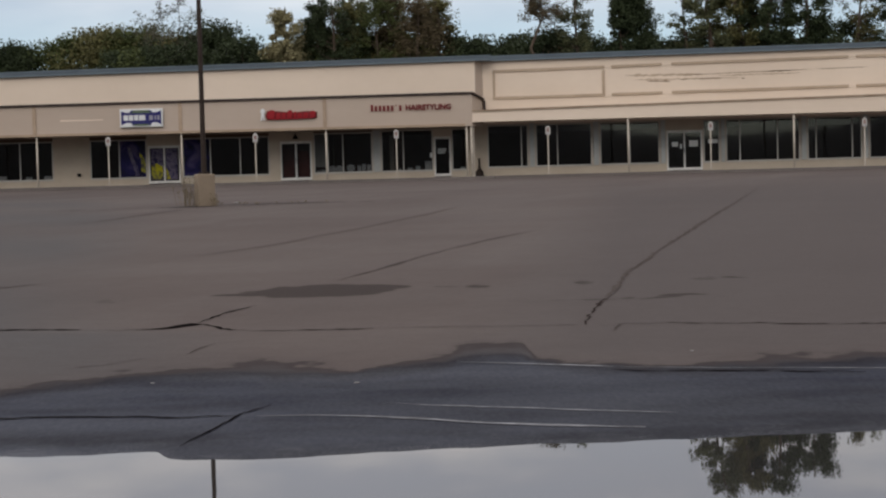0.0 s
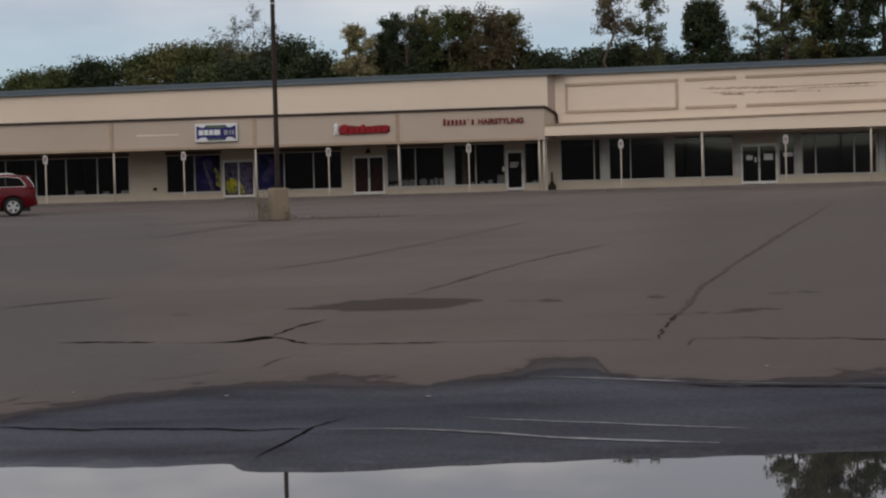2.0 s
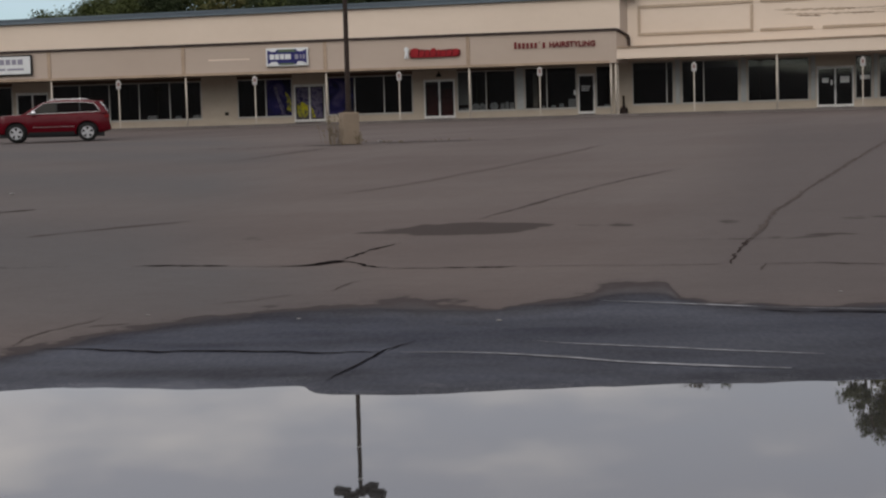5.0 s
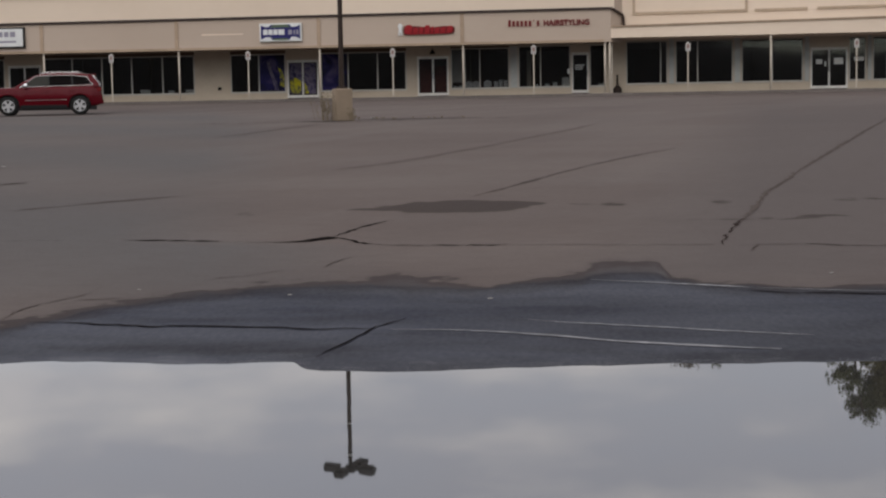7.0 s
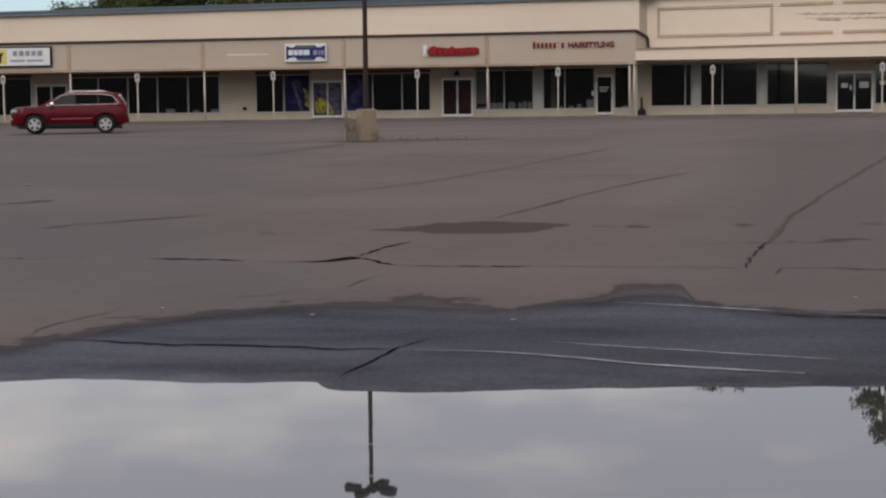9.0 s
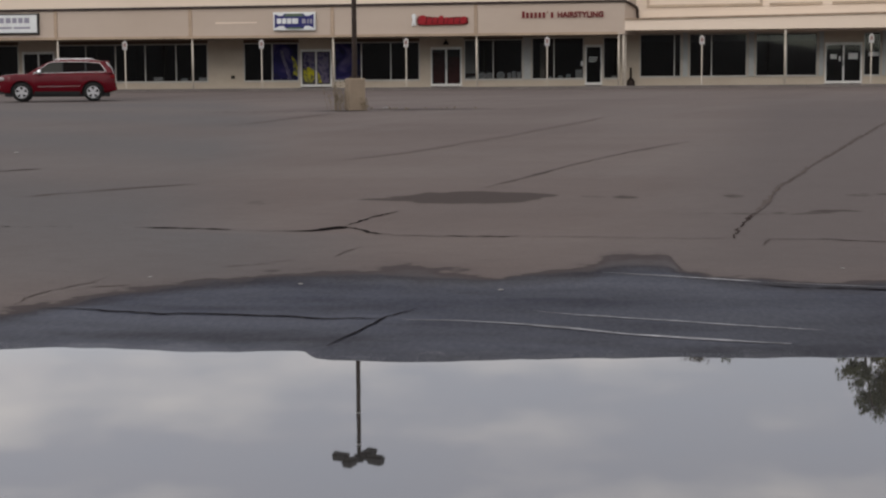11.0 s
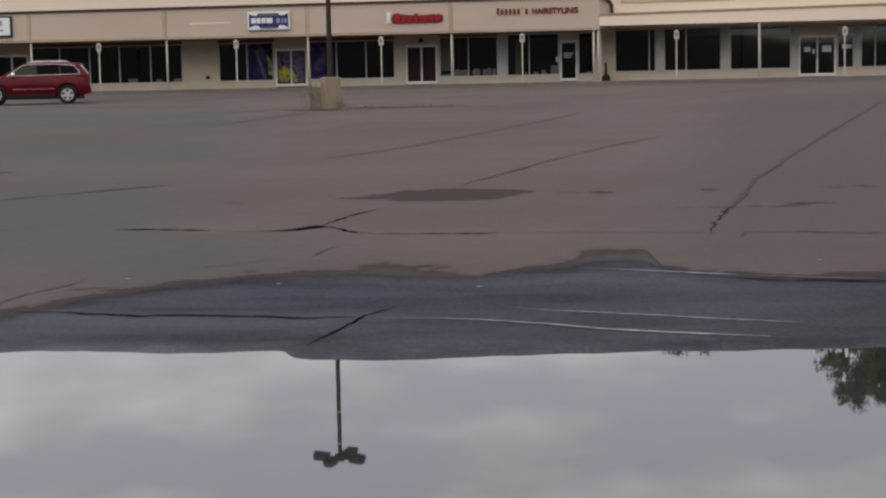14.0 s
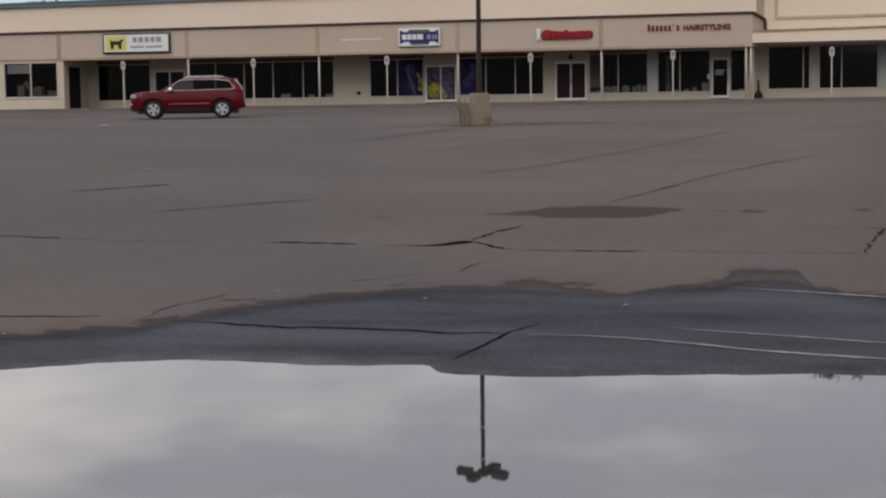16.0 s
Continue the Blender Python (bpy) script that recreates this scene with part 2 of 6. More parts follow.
def glass_material():
    m = bpy.data.materials.new("shop_window_glass")
    m.use_nodes = True
    N, L = m.node_tree.nodes, m.node_tree.links
    N.clear()
    out = N.new("ShaderNodeOutputMaterial")
    tr = N.new("ShaderNodeBsdfTransparent")
    tr.inputs["Color"].default_value = (0.66, 0.67, 0.68, 1)
    gl = N.new("ShaderNodeBsdfGlossy")
    gl.inputs["Roughness"].default_value = 0.03
    gl.inputs["Color"].default_value = (0.9, 0.9, 0.92, 1)
    fr = N.new("ShaderNodeFresnel")
    fr.inputs["IOR"].default_value = 1.5
    ns = N.new("ShaderNodeTexNoise")
    ns.inputs["Scale"].default_value = 0.7
    bp = N.new("ShaderNodeBump")
    bp.inputs["Strength"].default_value = 0.04
    bp.inputs["Distance"].default_value = 0.05
    L.new(ns.outputs["Fac"], bp.inputs["Height"])
    L.new(bp.outputs["Normal"], gl.inputs["Normal"])
    mx = N.new("ShaderNodeMixShader")
    L.new(fr.outputs["Fac"], mx.inputs["Fac"])
    L.new(tr.outputs["BSDF"], mx.inputs[1])
    L.new(gl.outputs["BSDF"], mx.inputs[2])
    L.new(mx.outputs["Shader"], out.inputs["Surface"])
    return m


GLASS = glass_material()


def mural_material(name, c1, c2, c3, scale):
    m = bpy.data.materials.new(name)
    m.use_nodes = True
    N, L = m.node_tree.nodes, m.node_tree.links
    b = N["Principled BSDF"]
    b.inputs["Roughness"].default_value = 0.3
    b.inputs["Specular IOR Level"].default_value = 0.12
    g = N.new("ShaderNodeNewGeometry")
    n = N.new("ShaderNodeTexNoise")
    n.inputs["Scale"].default_value = scale
    n.inputs["Detail"].default_value = 3
    n.inputs["Distortion"].default_value = 1.2
    r = N.new("ShaderNodeValToRGB")
    e = r.color_ramp.elements
    e[0].position, e[0].color = 0.36, (*c1, 1)
    e[1].position, e[1].color = 0.62, (*c3, 1)
    mid = e.new(0.48)
    mid.color = (*c2, 1)
    L.new(g.outputs["Position"], n.inputs["Vector"])
    L.new(n.outputs["Fac"], r.inputs["Fac"])
    L.new(r.outputs["Color"], b.inputs["Base Color"])
    return m


MURAL = mural_material("purple_window_film", (0.006, 0.006, 0.02), (0.013, 0.010, 0.075), (0.07, 0.055, 0.13), 0.9)
MURAL_LIGHT = mural_material("lilac_yellow_window_film", (0.035, 0.028, 0.09), (0.14, 0.12, 0.17), (0.02, 0.016, 0.06), 1.6)
MURAL_YELLOW = mural_material("yellow_window_film", (0.48, 0.43, 0.015), (0.32, 0.30, 0.03), (0.05, 0.045, 0.06), 2.4)


def leaf_material(name, c1, c2):
    m = bpy.data.materials.new(name)
    m.use_nodes = True
    N, L = m.node_tree.nodes, m.node_tree.links
    b = N["Principled BSDF"]
    b.inputs["Roughness"].default_value = 0.7
    b.inputs["Specular IOR Level"].default_value = 0.15
    g = N.new("ShaderNodeNewGeometry")
    r = N.new("ShaderNodeValToRGB")
    r.color_ramp.elements[0].color = (*c1, 1)
    r.color_ramp.elements[1].color = (*c2, 1)
    n = N.new("ShaderNodeTexNoise")
    n.inputs["Scale"].default_value = 0.5
    ad = N.new("ShaderNodeMath")
    ad.operation = "MULTIPLY_ADD"
    ad.inputs[1].default_value = 0.3
    L.new(g.outputs["Random Per Island"], ad.inputs[0])
    L.new(g.outputs["Position"], n.inputs["Vector"])
    L.new(n.outputs["Fac"], ad.inputs[2])
    L.new(ad.outputs["Value"], r.inputs["Fac"])
    L.new(r.outputs["Color"], b.inputs["Base Color"])
    return m


LEAF_GREEN = leaf_material("dark_green_leaves", (0.030, 0.040, 0.013), (0.078, 0.094, 0.032))
LEAF_MID = leaf_material("grey_green_leaves", (0.036, 0.044, 0.020), (0.105, 0.112, 0.055))
LEAF_DARK = leaf_material("deep_green_leaves", (0.016, 0.024, 0.012), (0.040, 0.054, 0.024))
LEAF_OLIVE = leaf_material("olive_autumn_leaves", (0.046, 0.050, 0.018), (0.135, 0.125, 0.050))
FAR_WOODS = leaf_material("far_hazy_woods", (0.044, 0.044, 0.043), (0.070, 0.070, 0.068))
LEAF_BARE = leaf_material("sparse_grey_leaves", (0.060, 0.062, 0.045), (0.120, 0.118, 0.085))
LEAF_YELLOW = leaf_material("yellowing_leaves", (0.120, 0.108, 0.050), (0.29, 0.26, 0.145))
LEAF_BROWN = leaf_material("brownish_autumn_leaves", (0.045, 0.035, 0.02), (0.105, 0.082, 0.045))


def asphalt_material():
    """Dry brown-grey asphalt that turns dark, glossy and sky-tinted along the soaked margin of the puddle."""
    m = bpy.data.materials.new("worn_asphalt")
    m.use_nodes = True
    N, L = m.node_tree.nodes, m.node_tree.links
    b = N["Principled BSDF"]
    g = N.new("ShaderNodeNewGeometry")
    at = N.new("ShaderNodeAttribute")
    at.attribute_name = "soaked"

    def tex(scale, detail, sx=1, sy=1):
        mp = N.new("ShaderNodeMapping")
        mp.inputs["Scale"].default_value = (sx, sy, 1)
        n = N.new("ShaderNodeTexNoise")
        n.inputs["Scale"].default_value = scale
        n.inputs["Detail"].default_value = detail
        L.new(g.outputs["Position"], mp.inputs["Vector"])
        L.new(mp.outputs["Vector"], n.inputs["Vector"])
        return n

    def rng(src, f0, f1, t0, t1):
        r = N.new("ShaderNodeMapRange")
        for k, v in (("From Min", f0), ("From Max", f1), ("To Min", t0), ("To Max", t1)):
            r.inputs[k].default_value = v
        L.new(src, r.inputs["Value"])
        return r.outputs["Result"]

    def mix(fac, a, c):
        x = N.new("ShaderNodeMix")
        x.data_type = "RGBA"
        L.new(fac, x.inputs["Factor"])
        for key, v in (("A", a), ("B", c)):
            if isinstance(v, tuple):
                x.inputs[key].default_value = (*v, 1)
            else:
                L.new(v, x.inputs[key])
        return x.outputs["Result"]

    fine, streak, broad, edge = tex(60, 8), tex(1.0, 6, 0.12, 0.5), tex(0.16, 5, 0.6, 1.0), tex(3.5, 9)
    mid, speck, coarse = tex(9, 8, 0.4, 1.0), tex(140, 3), tex(34, 5, 1.0, 0.4)
    turn = N.new("ShaderNodeMapping")            # paving lanes run aslant across the lot
    turn.inputs["Rotation"].default_value = (0, 0, -1.23)
    slim = N.new("ShaderNodeMapping")
    slim.inputs["Scale"].default_value = (0.035, 0.36, 1)
    lane = N.new("ShaderNodeTexNoise")
    lane.inputs["Scale"].default_value = 1.0
    lane.inputs["Detail"].default_value = 4
    L.new(g.outputs["Position"], turn.inputs["Vector"])
    L.new(turn.outputs["Vector"], slim.inputs["Vector"])
    L.new(slim.outputs["Vector"], lane.inputs["Vector"])
    film, patch = tex(1.5, 7, 0.35, 1.0), tex(0.045, 3, 1.0, 0.6)
    dry = mix(rng(streak.outputs["Fac"], 0.35, 0.7, 0, 1), (0.099, 0.080, 0.073), (0.115, 0.096, 0.088))
    dry = mix(rng(broad.outputs["Fac"], 0.45, 0.75, 0, 0.5), dry, (0.064, 0.050, 0.047))
    dry = mix(rng(patch.outputs["Fac"], 0.48, 0.60, 0, 0.35), dry, (0.122, 0.104, 0.096))
    dry = mix(rng(lane.outputs["Fac"], 0.50, 0.60, 0, 0.38), dry, (0.126, 0.110, 0.103))
    dry = mix(rng(lane.outputs["Fac"], 0.46, 0.38, 0, 0.25), dry, (0.070, 0.058, 0.055))
    grit = N.new("ShaderNodeAttribute")          # cooler, less stained surface
    grit.attribute_name = "grit"
    dry = mix(grit.outputs["Fac"], dry, (0.079, 0.0765, 0.0775))
    tar = N.new("ShaderNodeAttribute")           # a tarrier, slightly darker lane
    tar.attribute_name = "tar"
    dry = mix(tar.outputs["Fac"], dry, (0.0785, 0.0675, 0.0650))
    dry = mix(rng(fine.outputs["Fac"], 0.4, 0.75, 0, 0.35), dry, (0.046, 0.037, 0.035))
    dry = mix(rng(mid.outputs["Fac"], 0.42, 0.7, 0, 0.2), dry, (0.058, 0.046, 0.043))
    dry = mix(rng(speck.outputs["Fac"], 0.62, 0.72, 0, 0.4), dry, (0.19, 0.165, 0.15))
    # the sky's blue reflection is put into the wet base colours
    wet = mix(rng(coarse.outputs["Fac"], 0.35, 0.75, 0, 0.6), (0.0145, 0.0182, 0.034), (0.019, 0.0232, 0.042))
    jit = rng(edge.outputs["Fac"], 0.3, 0.7, -0.12, 0.12)
    ad = N.new("ShaderNodeMath")
    ad.operation = "ADD"
    L.new(at.outputs["Fac"], ad.inputs[0])
    L.new(jit, ad.inputs[1])
    mask = rng(ad.outputs["Value"], -0.07, 0.09, 0, 1)
    wet = mix(rng(mid.outputs["Fac"], 0.4, 0.7, 0, 0.45), wet, (0.013, 0.013, 0.018))
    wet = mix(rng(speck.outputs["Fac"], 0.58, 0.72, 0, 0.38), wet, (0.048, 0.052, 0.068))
    near = N.new("ShaderNodeAttribute")          # metres from the water's edge
    near.attribute_name = "shore"
    nj = N.new("ShaderNodeMath")
    nj.operation = "MULTIPLY_ADD"
    nj.inputs[1].default_value = 0.9
    L.new(edge.outputs["Fac"], nj.inputs[0])
    L.new(near.outputs["Fac"], nj.inputs[2])
    wet = mix(rng(nj.outputs["Value"], 0.9, 2.0, 0.6, 0), wet, (0.011, 0.011, 0.015))
    # bluish sheen of the film, painted into the base colour
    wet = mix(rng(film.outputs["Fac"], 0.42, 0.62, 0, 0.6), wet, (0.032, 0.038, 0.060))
    wet = mix(rng(ad.outputs["Value"], 0.05, 0.5, 0.85, 0), wet, (0.020, 0.0165, 0.018))
    oil = N.new("ShaderNodeAttribute")           # old oil drips
    oil.attribute_name = "oil"
    oj = N.new("ShaderNodeMath")
    oj.operation = "MULTIPLY_ADD"
    oj.inputs[1].default_value = 0.9
    L.new(edge.outputs["Fac"], oj.inputs[0])
    L.new(oil.outputs["Fac"], oj.inputs[2])
    dry = mix(rng(oj.outputs["Value"], 0.80, 0.98, 0, 0.85), dry, (0.030, 0.022, 0.019))
    dm = N.new("ShaderNodeAttribute")            # half-dried margin: a brown rim round a greyer middle
    dm.attribute_name = "damp"
    dj = N.new("ShaderNodeMath")
    dj.operation = "ADD"
    L.new(dm.outputs["Fac"], dj.inputs[0])
    L.new(rng(edge.outputs["Fac"], 0.3, 0.7, -0.22, 0.22), dj.inputs[1])
    rim = mix(rng(dj.outputs["Value"], 0.16, 0.6, 0, 1), (0.031, 0.024, 0.024), (0.056, 0.052, 0.055))
    dry = mix(rng(dj.outputs["Value"], -0.30, 0.0, 0, 0.22), dry, (0.046, 0.037, 0.035))
    dry = mix(rng(dj.outputs["Value"], -0.04, 0.07, 0, 0.85), dry, rim)
    wet = mix(rng(broad.outputs["Fac"], 0.4, 0.65, 0, 0.6), wet, (0.014, 0.0145, 0.018))
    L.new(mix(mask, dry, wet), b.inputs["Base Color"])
    sp = N.new("ShaderNodeMix")
    L.new(mask, sp.inputs["Factor"])
    sp.inputs["A"].default_value = 0.1
    gl = N.new("ShaderNodeMath")                 # the water film breaks up in patches and thins at its rim
    gl.operation = "MULTIPLY"
    L.new(rng(film.outputs["Fac"], 0.36, 0.66, 0.026, 0.092), gl.inputs[0])
    L.new(rng(ad.outputs["Value"], 0.08, 0.5, 0.25, 1.0), gl.inputs[1])
    bead = tex(170, 3)                  # water standing between the stones by the shore
    pool = N.new("ShaderNodeMath")
    pool.operation = "MULTIPLY"
    L.new(rng(nj.outputs["Value"], 0.30, 0.75, 1, 0), pool.inputs[0])
    L.new(rng(bead.outputs["Fac"], 0.53, 0.62, 0, 1), pool.inputs[1])
    gp = N.new("ShaderNodeMath")
    gp.operation = "MULTIPLY_ADD"
    gp.inputs[1].default_value = 0.22
    L.new(pool.outputs["Value"], gp.inputs[0])
    L.new(gl.outputs["Value"], gp.inputs[2])
    L.new(gp.outputs["Value"], sp.inputs["B"])
    L.new(sp.outputs["Result"], b.inputs["Specular IOR Level"])
    rf = N.new("ShaderNodeMix")
    L.new(mask, rf.inputs["Factor"])
    rf.inputs["A"].default_value = 0.92
    wr = N.new("ShaderNodeMix")
    L.new(pool.outputs["Value"], wr.inputs["Factor"])
    L.new(rng(coarse.outputs["Fac"], 0.3, 0.7, 0.52, 0.6), wr.inputs["A"])
    wr.inputs["B"].default_value = 0.16
    L.new(wr.outputs["Result"], rf.inputs["B"])
    L.new(rf.outputs["Result"], b.inputs["Roughness"])
    bp = N.new("ShaderNodeBump")
    L.new(rng(mask, 0, 1, 0.14, 0.015), bp.inputs["Strength"])
    # tint that makes the reflected sky bluer
    b.inputs["Specular Tint"].default_value = (0.76, 0.86, 1.0, 1)
    bp.inputs["Distance"].default_value = 0.012
    L.new(fine.outputs["Fac"], bp.inputs["Height"])
    L.new(bp.outputs["Normal"], b.inputs["Normal"])
    return m


ASPHALT = asphalt_material()


def water_material():
    m = bpy.data.materials.new("still_puddle_water")
    m.use_nodes = True
    N, L = m.node_tree.nodes, m.node_tree.links
    b = N["Principled BSDF"]
    b.inputs["Base Color"].default_value = (0.03, 0.029, 0.028, 1)
    b.inputs["Roughness"].default_value = 0.015
    b.inputs["IOR"].default_value = 1.9
    n = N.new("ShaderNodeTexNoise")
    n.inputs["Scale"].default_value = 1.5
    n.inputs["Detail"].default_value = 2
    bp = N.new("ShaderNodeBump")
    bp.inputs["Strength"].default_value = 0.006
    bp.inputs["Distance"].default_value = 0.05
    g = N.new("ShaderNodeNewGeometry")
    L.new(g.outputs["Position"], n.inputs["Vector"])
    L.new(n.outputs["Fac"], bp.inputs["Height"])
    L.new(bp.outputs["Normal"], b.inputs["Normal"])
    return m


WATER = water_material()


# ---- mesh helpers ----
def finish(bm, name, mat, smooth=False):
    me = bpy.data.meshes.new(name)
    bm.normal_update()
    bm.to_mesh(me)
    bm.free()
    for m in (mat if isinstance(mat, (list, tuple)) else [mat]):
        me.materials.append(m)
    if smooth:
        for p in me.polygons:
            p.use_smooth = True
    return me


def part(name, bm, mat, parent, label="", smooth=False):
    ob = new(name, finish(bm, name, mat, smooth))
    ob.parent = parent
    if label:
        tagged(ob, label)
    return ob


def thing(name, label, category, group="", kind="", at=(0, 0, 0), turn=0):
    ob = new(name)
    ob.empty_display_size = 0.2
    ob.matrix_world = pose(*at, 0, 0, turn)
    return tagged(ob, label, category, group, kind)


def solid(name, bm, mat, label, category, group="", kind="", smooth=False):
    return tagged(new(name, finish(bm, name, mat, smooth)), label, category, group, kind)


def box(x0, x1, y0, y1, z0, z1, bevel=0.0, bm=None, mi=0):
    bm = bm or bmesh.new()
    v = [bm.verts.new((x, y, z)) for x in (x0, x1) for y in (y0, y1) for z in (z0, z1)]
    fs = []
    for q in ((0, 1, 3, 2), (4, 6, 7, 5), (0, 4, 5, 1), (2, 3, 7, 6), (0, 2, 6, 4), (1, 5, 7, 3)):
        f = bm.faces.new([v[i] for i in q])
        f.material_index = mi
        fs.append(f)
    if bevel:
        ed = list({e for f in fs for e in f.edges})
        bmesh.ops.bevel(bm, geom=ed, offset=bevel, segments=2, affect="EDGES", profile=0.5)
    return bm


def slope_box(x0, x1, y0, y1, za0, za1, zb0, zb1, bm=None):
    """A long box whose ends have their own heights: za at x0, zb at x1."""
    bm = bm or bmesh.new()
    v = [bm.verts.new(p) for p in ((x0, y0, za0), (x0, y0, za1), (x0, y1, za0), (x0, y1, za1),
                                   (x1, y0, zb0), (x1, y0, zb1), (x1, y1, zb0), (x1, y1, zb1))]
    for q in ((0, 1, 3, 2), (4, 6, 7, 5), (0, 4, 5, 1), (2, 3, 7, 6), (0, 2, 6, 4), (1, 5, 7, 3)):
        bm.faces.new([v[i] for i in q])
    return bm


def lathe(profile, n=24, bm=None, centre=(0, 0, 0), axis="z", caps=True):
    bm = bm or bmesh.new()
    rings = []
    for r, h in profile:
        ring = []
        for i in range(n):
            a = 2 * math.pi * i / n
            p = (r * math.cos(a), r * math.sin(a), h) if axis == "z" else (r * math.cos(a), h, r * math.sin(a))
            ring.append(bm.verts.new(Vector(p) + Vector(centre)))
        rings.append(ring)
    for a, b in zip(rings, rings[1:]):
        for i in range(n):
            bm.faces.new((a[i], a[(i + 1) % n], b[(i + 1) % n], b[i]))
    if caps:
        bm.faces.new(rings[0][::-1])
        bm.faces.new(rings[-1])
    bmesh.ops.recalc_face_normals(bm, faces=bm.faces[:])
    return bm


def tube(points, radii, n=6, bm=None):
    """A tapered tube through the points."""
    bm = bm or bmesh.new()
    rings = []
    for i, (p, r) in enumerate(zip(points, radii)):
        p = Vector(p)
        d = (Vector(points[min(i + 1, len(points) - 1)]) - Vector(points[max(i - 1, 0)])).normalized()
        s = d.cross(Vector((0.3, 1, 0.2))).normalized()
        u = d.cross(s)
        rings.append([bm.verts.new(p + r * (math.cos(2 * math.pi * k / n) * s + math.sin(2 * math.pi * k / n) * u)) for k in range(n)])
    for a, b in zip(rings, rings[1:]):
        for i in range(n):
            bm.faces.new((a[i], a[(i + 1) % n], b[(i + 1) % n], b[i]))
    bm.faces.new(rings[-1])
    return bm


def extrude_xz(outline, y0, y1, bm=None, bevel=0.0):
    """A plate with the outline (x, z), from y0 to y1."""
    bm = bm or bmesh.new()
    a = [bm.verts.new((x, y0, z)) for x, z in outline]
    b = [bm.verts.new((x, y1, z)) for x, z in outline]
    fs = [bm.faces.new(a), bm.faces.new(b[::-1])]
    n = len(a)
    for i in range(n):
        fs.append(bm.faces.new((a[i], b[i], b[(i + 1) % n], a[(i + 1) % n])))
    bmesh.ops.recalc_face_normals(bm, faces=fs)
    if bevel:
        bmesh.ops.bevel(bm, geom=[e for f in fs[:2] for e in f.edges], offset=bevel, segments=2, affect="EDGES", profile=0.5)
    return bm


# ---- ground ----
SHORE = [(-60, 7.2), (-6, 7.3), (-3.82, 7.75), (-3.4, 8.02), (-2.87, 8.22), (-2.48, 8.15), (-1.9, 8.07), (-1.47, 8.11), (-1.44, 8.07), (-1.40, 7.96), (-1.35, 7.88),
         (-1.25, 7.81), (-0.8, 7.8), (-0.15, 7.9), (0.5, 8.0), (1.4, 8.06), (2.54, 8.15), (6, 8.3), (60, 8.3)]
SOAKED = [(-60, 8.2), (-6, 8.3), (-4.33, 8.75), (-3.6, 9.1), (-3.36, 9.42), (-3.1, 9.95), (-2.85, 10.27), (-2.47, 10.55), (-2.02, 10.78), (-1.69, 10.86), (-1.27, 10.84),
          (-0.92, 10.72), (-0.59, 10.6), (-0.35, 10.72), (-0.15, 10.86), (0.16, 11.0), (0.26, 11.25), (0.4, 11.42), (0.62, 11.42), (0.76, 11.3), (0.82, 11.0), (1.02, 10.8), (1.4, 10.62), (1.77, 10.45), (2.2, 10.5),
          (3.4, 10.7), (60, 10.7)]
DAMP = [(-60, 8.3), (-6, 8.4), (-4.33, 8.85), (-3.65, 9.25), (-3.4, 9.58), (-3.2, 10.05), (-2.92, 10.45), (-2.5, 10.68), (-2.18, 10.87), (-1.8, 11.06), (-1.4, 11.2), (-1.05, 11.27),
        (-0.78, 11.05), (-0.5, 10.72), (-0.35, 10.74), (-0.19, 10.97), (0.0, 11.14), (0.18, 11.34), (0.26, 11.7), (0.35, 11.95), (0.5, 12.02), (0.62, 11.94), (0.76, 11.9), (0.80, 11.78), (0.82, 11.45),
        (0.84, 11.2), (0.86, 10.98), (1.0, 10.88),
        (1.48, 10.68), (1.83, 10.5), (2.0, 10.58), (2.21, 10.72), (2.57, 10.88), (3.4, 10.9), (60, 10.9)]
SX, SY = np.array(SHORE).T
KX, KY = np.array(SOAKED).T
DX, DY = np.array(DAMP).T
FACE, WALL = 78.0, 81.4


def rise(d):
    return np.where(d < 0, np.maximum(0.04375 * d, -0.25), np.where(d < 75, 0.04375 * d - 1.724e-4 * d * d, 2.311))


def grain(x, y):
    """Smooth random relief between -1 and 1 on a lattice of unit cells."""
    i, j = np.floor(x), np.floor(y)
    u, v = x - i, y - j
    u, v = u * u * (3 - 2 * u), v * v * (3 - 2 * v)

    def knot(a, b):
        h = np.sin(a * 127.1 + b * 311.7) * 43758.5453
        return 2 * (h - np.floor(h)) - 1
    return (knot(i, j) * (1 - u) + knot(i + 1, j) * u) * (1 - v) + (knot(i, j + 1) * (1 - u) + knot(i + 1, j + 1) * u) * v


def ground_z(x, y):
    x, y = np.asarray(x, float), np.asarray(y, float)
    off = (np.interp(x, SX, SY) - 8.0) * np.clip(1 - (y - 8.0) / 4.0, 0, 1)
    z = rise(y - 8.0 - off)
    z = z - 0.15 * np.exp(-((y - 58.5) / 8.0) ** 2) * np.clip((-x - 7) / 9, 0, 1) * np.clip((70 + x) / 20, 0, 1)
    near = np.clip(1 - np.abs(y - 8.0) / 5.0, 0, 1) * np.clip((9 - np.abs(x)) / 3, 0, 1)
    for size, height in ((0.9, 0.0016), (0.31, 0.0012), (0.13, 0.0008)):
        z = z + near * height * grain(x / size, y / size)
    return z


